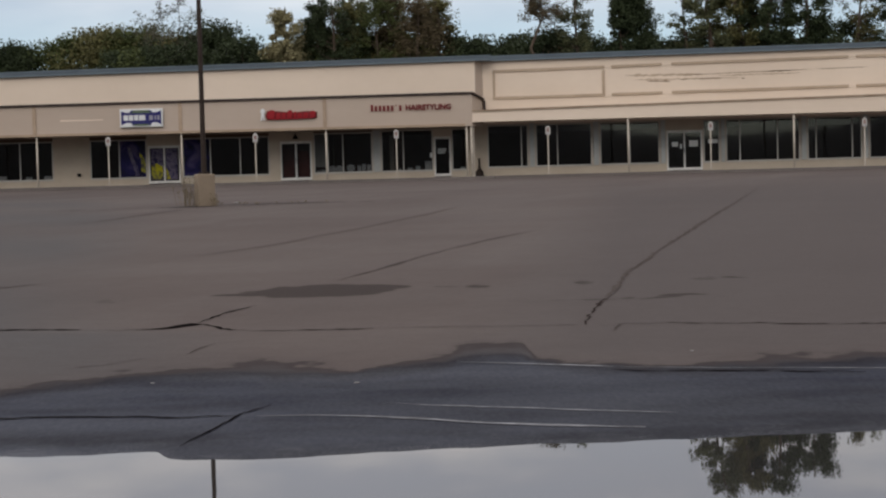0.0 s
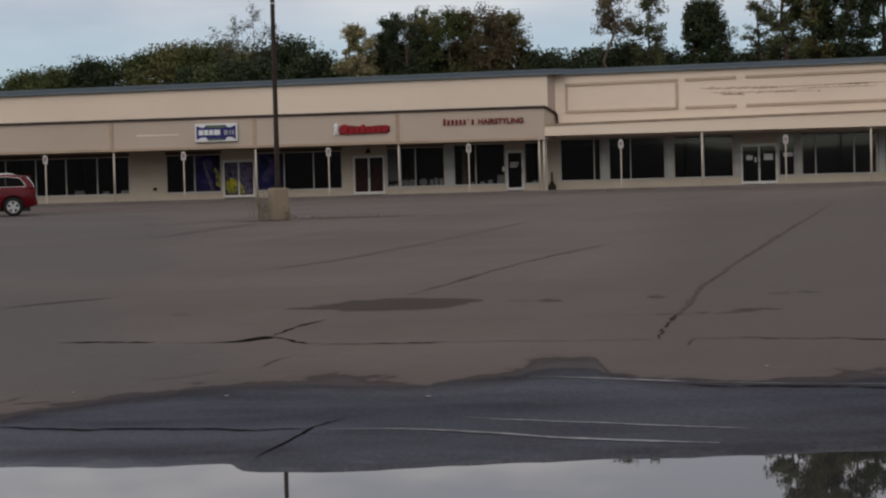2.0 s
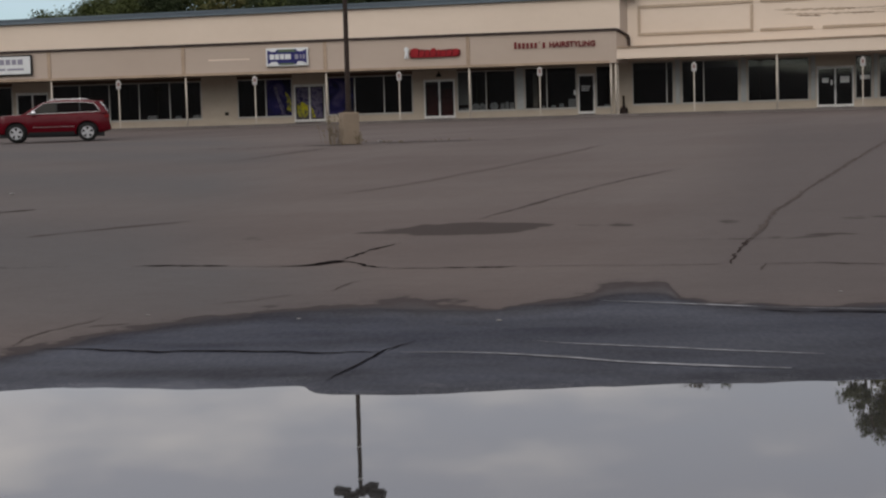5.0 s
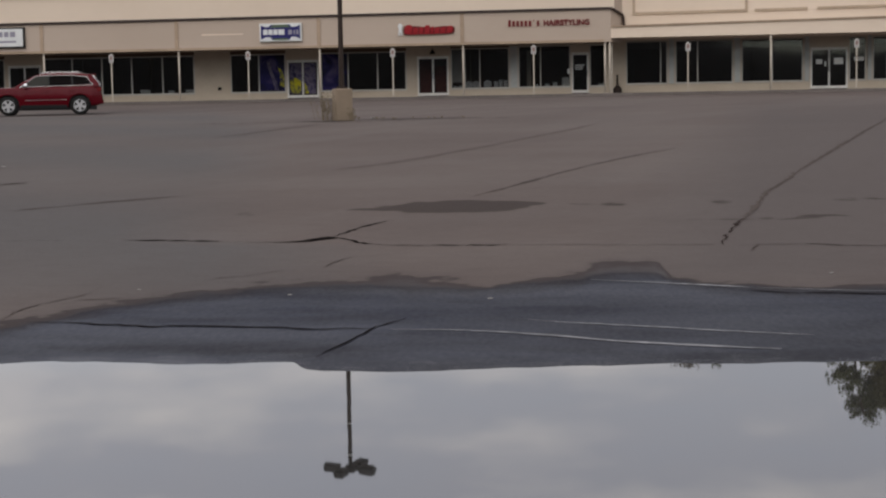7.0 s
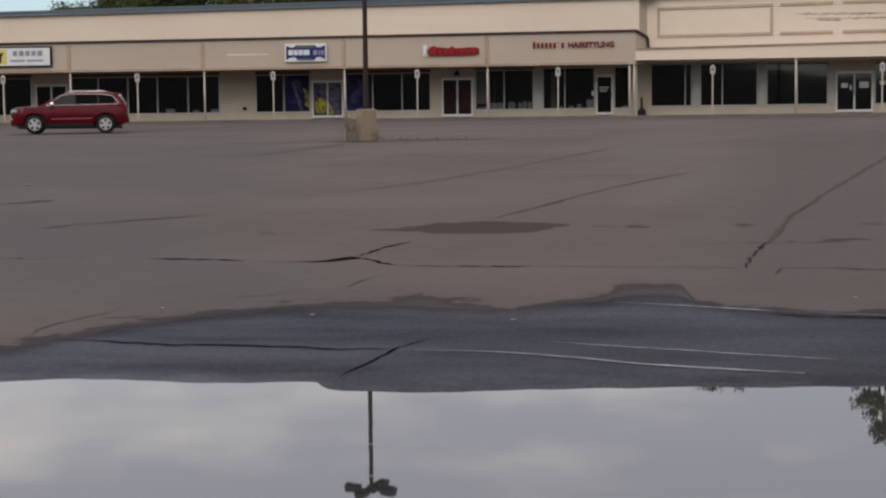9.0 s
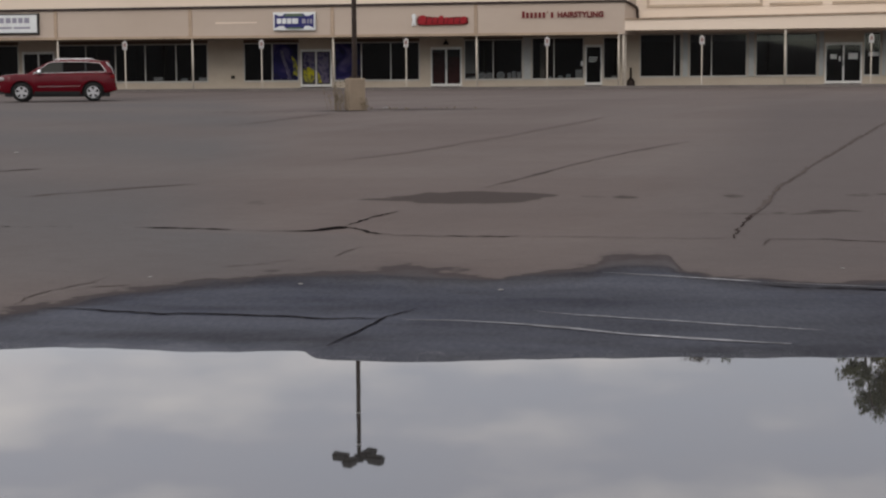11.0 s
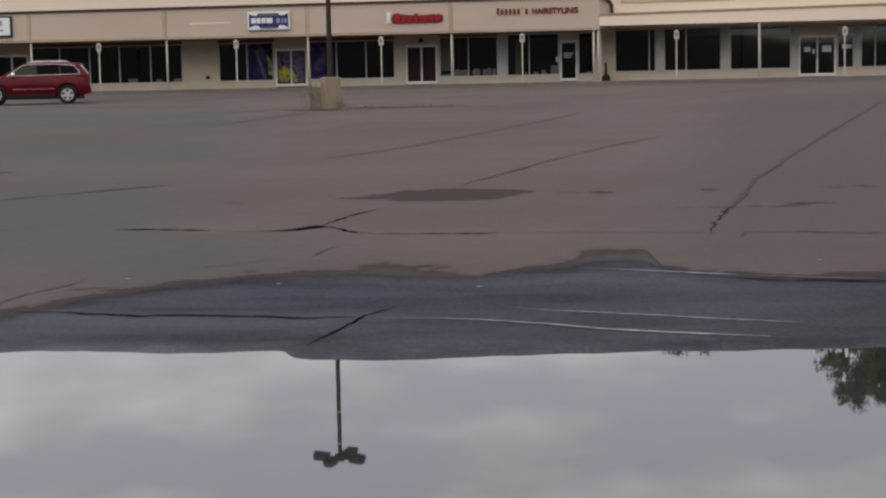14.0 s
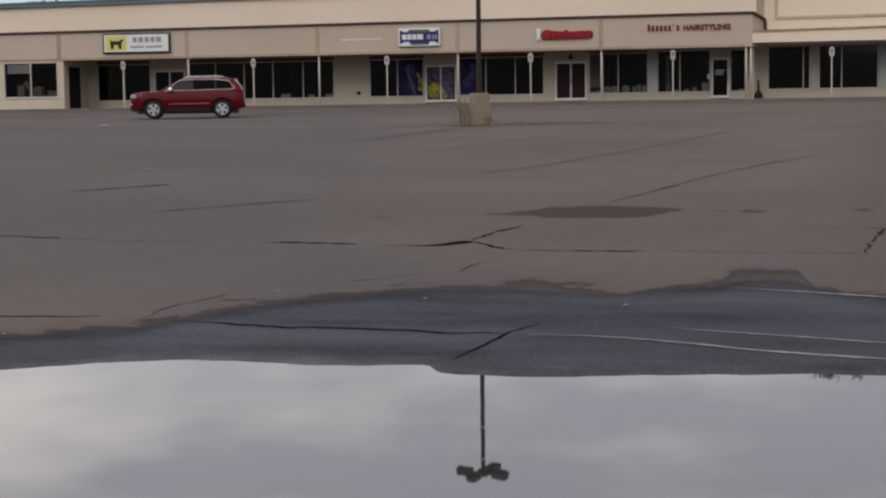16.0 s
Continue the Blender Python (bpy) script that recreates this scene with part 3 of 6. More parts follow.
def build_ground():
    xs = np.unique(np.concatenate([np.linspace(-6.5, 6.5, 261), np.linspace(-60, 60, 121), [-3000, -1200, -500, -200, -100, 100, 200, 500, 1200, 3000]]).round(4))
    ys = np.unique(np.concatenate([np.linspace(6.5, 12.5, 121), np.linspace(12.5, 20, 76), np.linspace(20, 84, 129), np.linspace(-40, 6.5, 30),
                                   [-3000, -1000, -300, -100, 90, 100, 120, 160, 250, 500, 1200, 3000]]).round(4))
    gx, gy = np.meshgrid(xs, ys)
    gz = ground_z(gx, gy)
    back = np.clip((-12 - gy) / 8, 0, 1)          # the lot climbs out of the puddle again behind
    gz = gz + back * 0.45
    nx, ny = len(xs), len(ys)
    idx = np.arange(nx * ny).reshape(ny, nx)
    faces = np.stack([idx[:-1, :-1], idx[:-1, 1:], idx[1:, 1:], idx[1:, :-1]], -1).reshape(-1, 4)
    me = bpy.data.meshes.new("ground")
    me.from_pydata(np.stack([gx, gy, gz], -1).reshape(-1, 3).tolist(), [], faces.tolist())
    at = me.attributes.new("soaked", "FLOAT", "POINT")
    at.data.foreach_set("value", np.clip(np.interp(gx, KX, KY) - gy, -5, 5).astype(np.float32).ravel())
    damp = me.attributes.new("damp", "FLOAT", "POINT")
    damp.data.foreach_set("value", np.clip(np.interp(gx, DX, DY) - gy, -5, 5).astype(np.float32).ravel())
    shore = me.attributes.new("shore", "FLOAT", "POINT")
    shore.data.foreach_set("value", np.clip(gy - np.interp(gx, SX, SY), -5, 20).astype(np.float32).ravel())
    cool = np.clip((np.interp(gy, [9, 13.1, 13.6, 20, 34, 60], [-0.8, -1.5, -2.6, -3.6, -5.8, -13]) - gx) / 1.6, 0, 1) * np.clip((gy - 9) / 2, 0, 1) * np.clip((72 - gy) / 25, 0, 1)
    cool = cool * (0.75 + 0.25 * np.sin(0.7 * gy + 0.5 * gx))
    grit = me.attributes.new("grit", "FLOAT", "POINT")
    grit.data.foreach_set("value", (0.85 * cool).astype(np.float32).ravel())
    worn = np.clip((gx + 0.1 - 0.15 * (gy - 12)) / 1.5, 0, 1) * np.clip((gy - 10.0) / 1.5, 0, 1) * np.clip((60 - gy) / 20, 0, 1)
    tar = me.attributes.new("tar", "FLOAT", "POINT")
    tar.data.foreach_set("value", (0.75 * worn).astype(np.float32).ravel())
    oil = np.zeros_like(gx)
    for cx, cy, rx, ry, k in ((-1.06, 16.35, 0.66, 0.54, 1.25), (-1.62, 16.15, 0.55, 0.13, 1.2), (-0.62, 16.55, 0.42, 0.26, 1.2), (0.62, 16.43, 0.18, 0.26, 0.50), (1.8, 16.47, 0.14, 0.24, 0.50), (0.8, 16.42, 1.0, 0.14, 0.40), (2.0, 14.8, 0.9, 0.13, 0.42), (-5.6, 40.4, 2.2, 0.7, 0.42), (-8.5, 40.2, 2.6, 0.5, 0.40), (-2.4, 41.2, 2.2, 0.6, 0.42),
                              (2.6, 15.0, 0.3, 0.16, 0.5), (-3.4, 15.9, 0.6, 0.3, 0.3), (3.3, 16.6, 0.4, 0.2, 0.4)):
        q = np.hypot((gx - cx) / rx, (gy - cy) / ry)
        oil = np.maximum(oil, k * np.clip(1.6 - q, 0, 1))
    drip = me.attributes.new("oil", "FLOAT", "POINT")
    drip.data.foreach_set("value", oil.astype(np.float32).ravel())
    me.materials.append(ASPHALT)
    for p in me.polygons:
        p.use_smooth = True
    return tagged(new("ground", me), "worn brown-grey asphalt lot, soaked dark along a puddle", "ground", kind="structure")


build_ground()
bm = bmesh.new()
bm.faces.new([bm.verts.new(p) for p in ((-40, -22, 0), (40, -22, 0), (40, 9.5, 0), (-40, 9.5, 0))])
solid("water", bm, WATER, "wide still rain puddle mirroring the overcast sky", "puddle", kind="structure")


def ribbon(points, width, seed, wobble=0.05, step=0.12, lift=0.005, taper=True, ragged=True, grow=False):
    """A thin strip on the ground along the points, with a ragged course and width."""
    rnd = random.Random(seed)
    bm = bmesh.new()
    path = []
    for (xa, ya), (xb, yb) in zip(points, points[1:]):
        n = max(2, int(math.hypot(xb - xa, yb - ya) / step))
        for i in range(n):
            path.append((xa + (xb - xa) * i / n, ya + (yb - ya) * i / n))
    path.append(points[-1])
    total = len(path)
    prev = None
    wx = wy = 0.0
    for i, (x, y) in enumerate(path):
        wx = 0.7 * wx + rnd.gauss(0, wobble * 0.5)
        wy = 0.7 * wy + rnd.gauss(0, wobble)
        x2, y2 = x + wx, y + wy
        dx, dy = Vector((path[min(i + 1, total - 1)][0] - path[max(i - 1, 0)][0], path[min(i + 1, total - 1)][1] - path[max(i - 1, 0)][1])).normalized()
        w = width * (rnd.choice((0.25, 0.6, 0.8, 1.0, 1.25)) if ragged else 0.9) * rnd.uniform(0.7, 1.2) * (0.08 + 0.92 * i / total if grow else min(1, 4 * i / total + 0.15, 4 * (total - i) / total + 0.15) if taper else 1)
        pair = []
        for s in (-1, 1):
            px, py = x2 - s * dy * w / 2, y2 + s * dx * w / 2
            pair.append(bm.verts.new((px, py, float(ground_z(px, py)) + lift)))
        if prev:
            bm.faces.new((prev[0], pair[0], pair[1], prev[1]))
        prev = pair
    bmesh.ops.recalc_face_normals(bm, faces=bm.faces[:])
    return bm


CRACKS = [
    ([(-8.6, 14.4), (-6.6, 14.05), (-5.56, 13.7)], 0.05), ([(-5.56, 13.7), (-4.6, 13.6)], 0.045), ([(-4.0, 13.62), (-3.06, 13.5)], 0.10),
    ([(-3.06, 13.45), (-2.43, 13.35)], 0.03), ([(-2.56, 13.33), (-2.25, 13.45), (-2.05, 13.68)], 0.24), ([(-2.06, 13.7), (-1.94, 14.4), (-1.66, 15.0)], 0.06),
    ([(-2.04, 13.65), (-1.78, 13.32), (-1.54, 13.15)], 0.08), ([(-1.54, 13.1), (-1.1, 13.02), (-0.4, 13.0)], 0.065),
    ([(-0.4, 13.0), (0.75, 12.94)], 0.034), ([(0.75, 12.92), (1.38, 12.85)], 0.038), ([(1.5, 12.83), (2.3, 12.75), (3.86, 12.4), (6, 12.0)], 0.07),
    ([(-0.97, 17.4), (-0.6, 18.55), (0.39, 21.75)], 0.07), ([(0.39, 21.75), (0.93, 23.2), (2.1, 25.9)], 0.06),
    ([(1.40, 12.85), (1.43, 13.1)], 0.04), ([(1.43, 13.1), (1.55, 13.6)], 0.055), ([(1.55, 13.6), (1.70, 14.3), (1.84, 14.8)], 0.075), ([(1.82, 14.7), (2.08, 15.7), (2.47, 17.6), (3.25, 20.4), (4.2, 23.7), (5.3, 27.5), (7.2, 34.0), (9.85, 43.3)], 0.06),
    ([(-3.41, 9.4), (-2.6, 9.25), (-1.92, 9.15), (-1.12, 9.05)], 0.059), ([(-1.35, 8.2), (-1.23, 8.65), (-1.12, 9.1), (-0.96, 9.4)], 0.0325),
    ([(-3.59, 9.45), (-3.66, 9.75), (-3.56, 10.1), (-3.41, 10.45), (-3.38, 10.85)], 0.028), ([(-5.4, 9.4), (-4.64, 9.45), (-3.93, 9.5)], 0.05),
    ([(-8.4, 19.25), (-7.33, 20.3)], 0.16), ([(-2.67, 11.15), (-2.37, 11.35), (-2.13, 11.6)], 0.03), ([(-1.84, 11.75), (-1.78, 12.15), (-1.72, 12.3)], 0.03),
    ([(-6.2, 16.4), (-5.33, 17.35), (-4.52, 17.95)], 0.10), ([(-7.3, 31.85), (-6.02, 38.65)], 0.16), ([(1.72, 12.85), (1.62, 12.5)], 0.03),
]
for i, (pts, w) in enumerate(CRACKS):
    wet_crack = pts[0][1] < 10 and 0.03 < w < 0.06
    solid("pavement_crack", ribbon(pts, w * (0.62 if pts[-1][1] < 16 and w < 0.2 else 1), 10 + i, wobble=0.012 if wet_crack else 0.02, step=0.07 if pts[-1][1] < 16 else 0.18, ragged=not wet_crack and w < 0.2, grow=w > 0.2),
          MID_CRACK if (w == 0.16 and pts[0][1] < 25) or 1.3 < pts[0][0] < 1.6 and pts[0][1] < 14 else FAINT_CRACK if pts[0][1] > 14.5 or (w < 0.04 and not wet_crack) else CRACK_MAT, "ragged dark crack running through the asphalt", "crack", "cracks in the asphalt", "structure")

for pts, w in (([(-3.32, 21.75), (-2.34, 23.65), (-0.94, 28.2)], 0.14), ([(-0.94, 28.2), (0.96, 35.7)], 0.16)):
    solid("paving_seam", ribbon(pts, w, int(w * 1000), wobble=0.03, step=0.2), SEAM, "faint worn seam between two paving lanes", "seam", "paving seams", "structure")
# spalled shoulders along the longest crack
for pts, w in (([(1.74, 14.4), (2.08, 15.7), (2.47, 17.6), (3.25, 20.4)], 0.075), ([(3.25, 20.4), (4.2, 23.7), (5.3, 27.5), (7.2, 34.0)], 0.08)):
    solid("crack_shoulder", ribbon(pts, w, int(w * 100), wobble=0.03, step=0.12, lift=0.004), SHOULDER, "crumbled darker asphalt along a crack", "crack", "cracks in the asphalt", "structure")
solid("pavement_crack", ribbon([(-3.37, 10.22), (-3.09, 10.34)], 0.022, 91, wobble=0.01, step=0.06), FAINT_CRACK, "ragged dark crack running through the asphalt", "crack", "cracks in the asphalt", "structure")
solid("pavement_crack", ribbon([(1.05, 10.52), (1.5, 10.36), (2.0, 10.25), (3.0, 10.07)], 0.035, 92, wobble=0.012, step=0.08), CRACK_MAT, "ragged dark crack running through the asphalt", "crack", "cracks in the asphalt", "structure")
for pts, w in (([(-1.02, 9.03), (-0.66, 9.0), (-0.5, 8.97)], 0.02), ([(-0.55, 8.98), (-0.41, 8.95), (0.0, 8.80), (0.34, 8.65), (0.89, 8.485), (1.25, 8.40)], 0.056),
               ([(-0.25, 9.38), (0.02, 9.26), (0.36, 9.15), (1.0, 8.94), (1.5, 8.8)], 0.028),
               ([(0.25, 10.97), (0.74, 10.80), (1.11, 10.66), (1.35, 10.57)], 0.042), ([(1.3, 10.59), (1.49, 10.52), (2.01, 10.4), (3.4, 10.15)], 0.022)):
    solid("painted_line", ribbon(pts, w, int(w * 1000), wobble=0.003, step=0.08, lift=0.004, ragged=False), PAINT,
          "worn thin white painted parking line on wet asphalt", "road marking", "painted lines", "structure")


def blotch(cx, cy, rx, ry, seed, turn=0.0, lift=0.004):
    rnd = random.Random(seed)
    bm = bmesh.new()
    ph = [rnd.uniform(0, 6.28) for _ in range(5)]
    rim = []
    for i in range(48):
        a = 2 * math.pi * i / 48
        k = 1 + sum(0.10 / (j + 1) * math.sin((j + 2) * a + ph[j]) for j in range(5)) + rnd.uniform(-0.03, 0.03)
        px, py = rx * k * math.cos(a), ry * k * math.sin(a)
        x, y = cx + px * math.cos(turn) - py * math.sin(turn), cy + px * math.sin(turn) + py * math.cos(turn)
        rim.append((x, y))
    rings = []
    for s in (1, 0.66, 0.33):
        rings.append([bm.verts.new((cx + s * (x - cx), cy + s * (y - cy), float(ground_z(cx + s * (x - cx), cy + s * (y - cy))) + lift)) for x, y in rim])
    for a, b in zip(rings, rings[1:]):
        for i in range(48):
            bm.faces.new((a[i], a[(i + 1) % 48], b[(i + 1) % 48], b[i]))
    bm.faces.new(rings[-1])
    bmesh.ops.recalc_face_normals(bm, faces=bm.faces[:])
    return bm


for cx, cy, rx, ry, s in ((-3.9, 41.3, 1.7, 0.28, 6), (-6.3, 40.5, 0.7, 0.35, 8)):
    solid("asphalt_patch", blotch(cx, cy, rx, ry, s), PATCH_MAT, "dark oily stain soaked into the asphalt", "stain", "dark asphalt stains", "structure")

# ---- building shell ----
XL, XR = -54.0, 44.0


def coping_z(x):
    return 8.62 + 0.0112 * (x - 3.37)


def fascia_z(x):
    return 6.62 + 0.0045 * (x - 2.9)


# upper walls
solid("wall_upper_left", slope_box(XL, 3.13, 78.5, 78.8, 4.97, coping_z(XL) - 0.2, 4.97, coping_z(3.13) - 0.2), STUCCO,
      "smooth beige stucco parapet wall over the shop canopy", "wall", kind="structure")
solid("wall_upper_right", slope_box(3.5, XR, 79.15, 79.45, 5.1, coping_z(3.5) - 0.2, 5.1, coping_z(XR) - 0.2), STUCCO,
      "beige stucco parapet wall with raised moulding frames", "wall", kind="structure")
bm = bmesh.new()
ret = [(3.13, 78.5), (3.56, 79.15), (3.45, 79.4), (3.13, 78.8)]
lo = [bm.verts.new((x, y, 5.0)) for x, y in ret]
hi = [bm.verts.new((x, y, coping_z(x) - 0.2)) for x, y in ret]
for i in range(4):
    bm.faces.new((lo[i], lo[(i + 1) % 4], hi[(i + 1) % 4], hi[i]))
bm.faces.new(hi)
bm.faces.new(lo[::-1])
bmesh.ops.recalc_face_normals(bm, faces=bm.faces[:])
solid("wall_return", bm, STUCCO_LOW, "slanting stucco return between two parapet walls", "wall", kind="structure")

# metal coping along the roof edge, in sheets
coping = thing("roof_coping", "blue-grey sheet metal coping along the roof edge", "coping", kind="structure")
x = XL
while x < XR:
    xe = min(x + 3.05, XR) if not (x < 3.95 < x + 3.05) else 3.95
    za, zb = coping_z(x), coping_z(xe)
    part("coping_sheet", slope_box(x, xe - 0.012, 78.3 if xe < 4.0 else 78.92, 79.6, za - 0.255, za, zb - 0.255, zb), COPING, coping)
    x = xe
for xa, xb, yy in ((XL, 3.95, 78.24), (3.96, XR, 78.86)):
    solid("coping_drip_edge", slope_box(xa, xb, yy, yy + 0.058, coping_z(xa) - 0.06, coping_z(xa) + 0.02, coping_z(xb) - 0.06, coping_z(xb) + 0.02), COPING,
      "thin metal drip edge on the roof coping", "trim", kind="structure")

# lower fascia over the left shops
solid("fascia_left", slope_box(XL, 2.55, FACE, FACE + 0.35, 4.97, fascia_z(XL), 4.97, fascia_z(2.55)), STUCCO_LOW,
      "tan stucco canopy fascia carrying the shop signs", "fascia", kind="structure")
bm = bmesh.new()
ret = [(2.55, 78.0), (2.92, 78.02), (3.55, 79.1), (2.55, 79.1)]
lo = [bm.verts.new((x, y, 4.97)) for x, y in ret]
hi = [bm.verts.new((x, y, fascia_z(x) - (0.30 if x > 3 else 0))) for x, y in ret]
for i in range(4):
    bm.faces.new((lo[i], lo[(i + 1) % 4], hi[(i + 1) % 4], hi[i]))
bm.faces.new(hi)
bm.faces.new(lo[::-1])
bmesh.ops.recalc_face_normals(bm, faces=bm.faces[:])
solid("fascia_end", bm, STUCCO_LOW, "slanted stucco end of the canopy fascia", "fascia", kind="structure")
solid("fascia_cap", slope_box(XL, 2.98, 77.9, 78.48, fascia_z(XL), fascia_z(XL) + 0.11, fascia_z(2.98), fascia_z(2.98) + 0.11), DARK_EDGE,
      "dark brown metal drip cap on the canopy fascia", "trim", kind="structure")
bm = bmesh.new()
cap = [(2.98, 77.9), (3.62, 79.0), (3.62, 79.14), (2.98, 78.48)]
lo = [bm.verts.new((x, y, fascia_z(x) - (0.30 if x > 3 else 0))) for x, y in cap]
hi = [bm.verts.new((x, y, fascia_z(x) + 0.11 - (0.30 if x > 3 else 0))) for x, y in cap]
for i in range(4):
    bm.faces.new((lo[i], lo[(i + 1) % 4], hi[(i + 1) % 4], hi[i]))
bm.faces.new(hi)
bm.faces.new(lo[::-1])
bmesh.ops.recalc_face_normals(bm, faces=bm.faces[:])
solid("fascia_cap_end", bm, DARK_EDGE, "dark brown metal cap turning round the fascia's end", "trim", kind="structure")
gl_pipe = thing("gutter_outlet", "dark brown gutter outlet where fascia meets the parapet", "gutter", at=(0, 0, 0))
part("outlet_pipe", tube([(3.60, 78.98, 6.34), (3.61, 78.99, 6.05), (3.63, 79.0, 5.80)], [0.07, 0.065, 0.06], 8), DARK_EDGE, gl_pipe)
part("outlet_shoe", tube([(3.63, 79.0, 5.82), (3.78, 78.85, 5.80)], [0.06, 0.05], 8), DARK_EDGE, gl_pipe)
solid("fascia_base_trim", box(XL, 2.55, 77.97, 77.998, 4.97, 5.09), MOULD, "darker tan strip along the bottom of the fascia", "trim", kind="structure")
for px in (-49.3, -41.8, -34.29, -26.98, -19.74, -12.21, -4.73):
    solid("fascia_pilaster", box(px - 0.09, px + 0.09, 77.955, 77.998, 5.092, fascia_z(px) - 0.002, 0.012), MOULD,
          "flat vertical stucco strip dividing the shop fascia", "trim", "fascia strips", "structure")

# awning band over the right-hand shops
solid("awning_band", slope_box(2.92, XR, FACE, FACE + 0.3, 5.16, 5.74, 5.22, 6.32), STUCCO,
      "pale beige stucco band along the shop awning", "awning", kind="structure")
solid("awning_cap", slope_box(2.98, XR, FACE + 0.302, 79.148, 5.68, 5.78, 6.24, 6.36), MOULD, "brown flashing on top of the awning band", "trim", kind="structure")
solid("awning_flashing", slope_box(2.93, XR, FACE - 0.05, FACE - 0.003, 5.68, 5.78, 6.26, 6.36), SCAR, "dark brown flashing strip along the top of the awning", "trim", kind="structure")
solid("ceiling_left", box(XL, 2.9, FACE + 0.35, WALL - 0.002, 5.02, 5.12), SOFFIT, "brown painted soffit under the walkway canopy", "soffit", kind="structure")
solid("ceiling_right", box(2.9, XR, FACE + 0.3, WALL - 0.002, 5.2, 5.3), SOFFIT, "brown painted soffit under the awning", "soffit", kind="structure")

# raised moulding frames on the right-hand wall
MY = 79.15


def mould_bar(x0, x1, z0, z1):
    solid("wall_moulding", slope_box(x0, x1, MY - 0.07, MY - 0.002, z0, z0 + 0.13, z1, z1 + 0.13), MOULD_PALE,
          "raised brown moulding strip on the beige parapet", "moulding", "parapet mouldings", "structure")


k2 = 1.0147
for x0, x1, zt, zt2, zb, zb2 in ((4.03, 9.86, 7.76, 7.86, 6.38, 6.42), (10.22, 12.85, 7.86, 7.92, 6.42, 6.46), (13.35, 22.6, 7.93, 8.08, 6.46, 6.56), (23.0, 32.5, 8.08, 8.2, 6.56, 6.66)):
    mould_bar(x0 * k2, x1 * k2, zt + 0.03, zt2 + 0.03)
    mould_bar(x0 * k2, x1 * k2, zb, zb2)
for px in (4.03, 9.73):
    solid("wall_moulding", box(px * k2, px * k2 + 0.13, MY - 0.068, MY - 0.002, 6.52, 7.79), MOULD_PALE,
          "raised brown moulding strip on the beige parapet", "moulding", "parapet mouldings", "structure")


def scar(x0, x1, z0, z1, h, mat, lab, lift=0.0):
    """A ragged smear left on the parapet by a removed sign."""
    rnd = random.Random(int(x0 * 100))
    bm = bmesh.new()
    n = max(6, int((x1 - x0) / 0.12))
    prev = None
    for q in range(n + 1):
        f = q / n
        w = h * rnd.uniform(0.35, 1.0) * min(1, 6 * f + 0.2, 6 * (1 - f) + 0.2)
        c = z0 + (z1 - z0) * f + rnd.uniform(-0.2, 0.2) * h
        pair = [bm.verts.new((x0 + (x1 - x0) * f, MY - 0.004 - lift, c + d * w / 2)) for d in (-1, 1)]
        if prev:
            bm.faces.new((prev[0], pair[0], pair[1], prev[1]))
        prev = pair
    solid("wall_scar", bm, mat, lab, "stain", "scars on the wall", "structure")


for x0, x1, z0, z1, h in ((11.1, 15.2, 7.46, 7.42, 0.16), (11.6, 17.2, 7.22, 7.20, 0.10), (16.0, 20.4, 7.33, 7.38, 0.08)):
    scar(x0, x1, z0, z1, h, MOULD_PALE, "faded tan smear left by a removed sign")
for x0, x1, z0, z1, h in ((12.2, 13.5, 7.14, 7.11, 0.10), (14.05, 14.35, 7.17, 7.18, 0.08), (14.95, 16.2, 7.20, 7.21, 0.10), (14.6, 21.0, 7.42, 7.55, 0.055), (14.7, 15.2, 7.44, 7.45, 0.09),
                          (18.6, 20.0, 7.50, 7.53, 0.09), (17.25, 17.45, 7.18, 7.17, 0.10), (21.2, 24.0, 7.56, 7.6, 0.05)):
    scar(x0, x1, z0, z1, h, SCAR, "thin dark scar left by a removed sign", 0.003)
solid("wall_scar", slope_box(-18.4, -16.2, 77.992, 77.998, 5.72, 5.80, 5.74, 5.79), STUCCO, "pale ghost of an old sign on the fascia", "stain", "scars on the wall", "structure")

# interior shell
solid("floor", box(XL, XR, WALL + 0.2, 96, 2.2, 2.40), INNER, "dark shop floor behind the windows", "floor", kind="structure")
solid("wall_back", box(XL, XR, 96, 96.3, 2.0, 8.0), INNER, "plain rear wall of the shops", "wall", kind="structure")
solid("wall_left", box(XL, XL + 0.3, WALL + 0.2, 96, 2.0, 8.0), STUCCO_LOW, "plain end wall of the shops", "wall", kind="structure")
solid("wall_right", box(XR - 0.3, XR, WALL + 0.2, 96, 2.0, 8.0), STUCCO_LOW, "plain end wall of the shops", "wall", kind="structure")
solid("roof", box(XL, XR, 79.46, 96.3, 7.6, 7.75), ROOFING, "flat grey roof behind the parapet", "roof", kind="structure")
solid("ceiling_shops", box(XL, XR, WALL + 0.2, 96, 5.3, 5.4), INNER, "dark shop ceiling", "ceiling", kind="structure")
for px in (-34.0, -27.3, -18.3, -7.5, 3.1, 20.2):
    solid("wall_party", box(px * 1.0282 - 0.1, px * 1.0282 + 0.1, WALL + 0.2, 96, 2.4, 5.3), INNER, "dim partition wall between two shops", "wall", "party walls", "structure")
# walkway slabs
walkway = thing("pavement", "grey concrete walkway slabs in front of the shops", "walkway", kind="structure")
x = XL
while x < XR:
    part("slab", box(x, x + 1.98, 77.35, WALL + 0.2, 2.0, 2.34, 0.012), SIDEWALK, walkway)
    x += 2.0

# ---- storefront ----
K = WALL / FACE


def zw(z):
    return 1.35 + (z - 1.35) * K


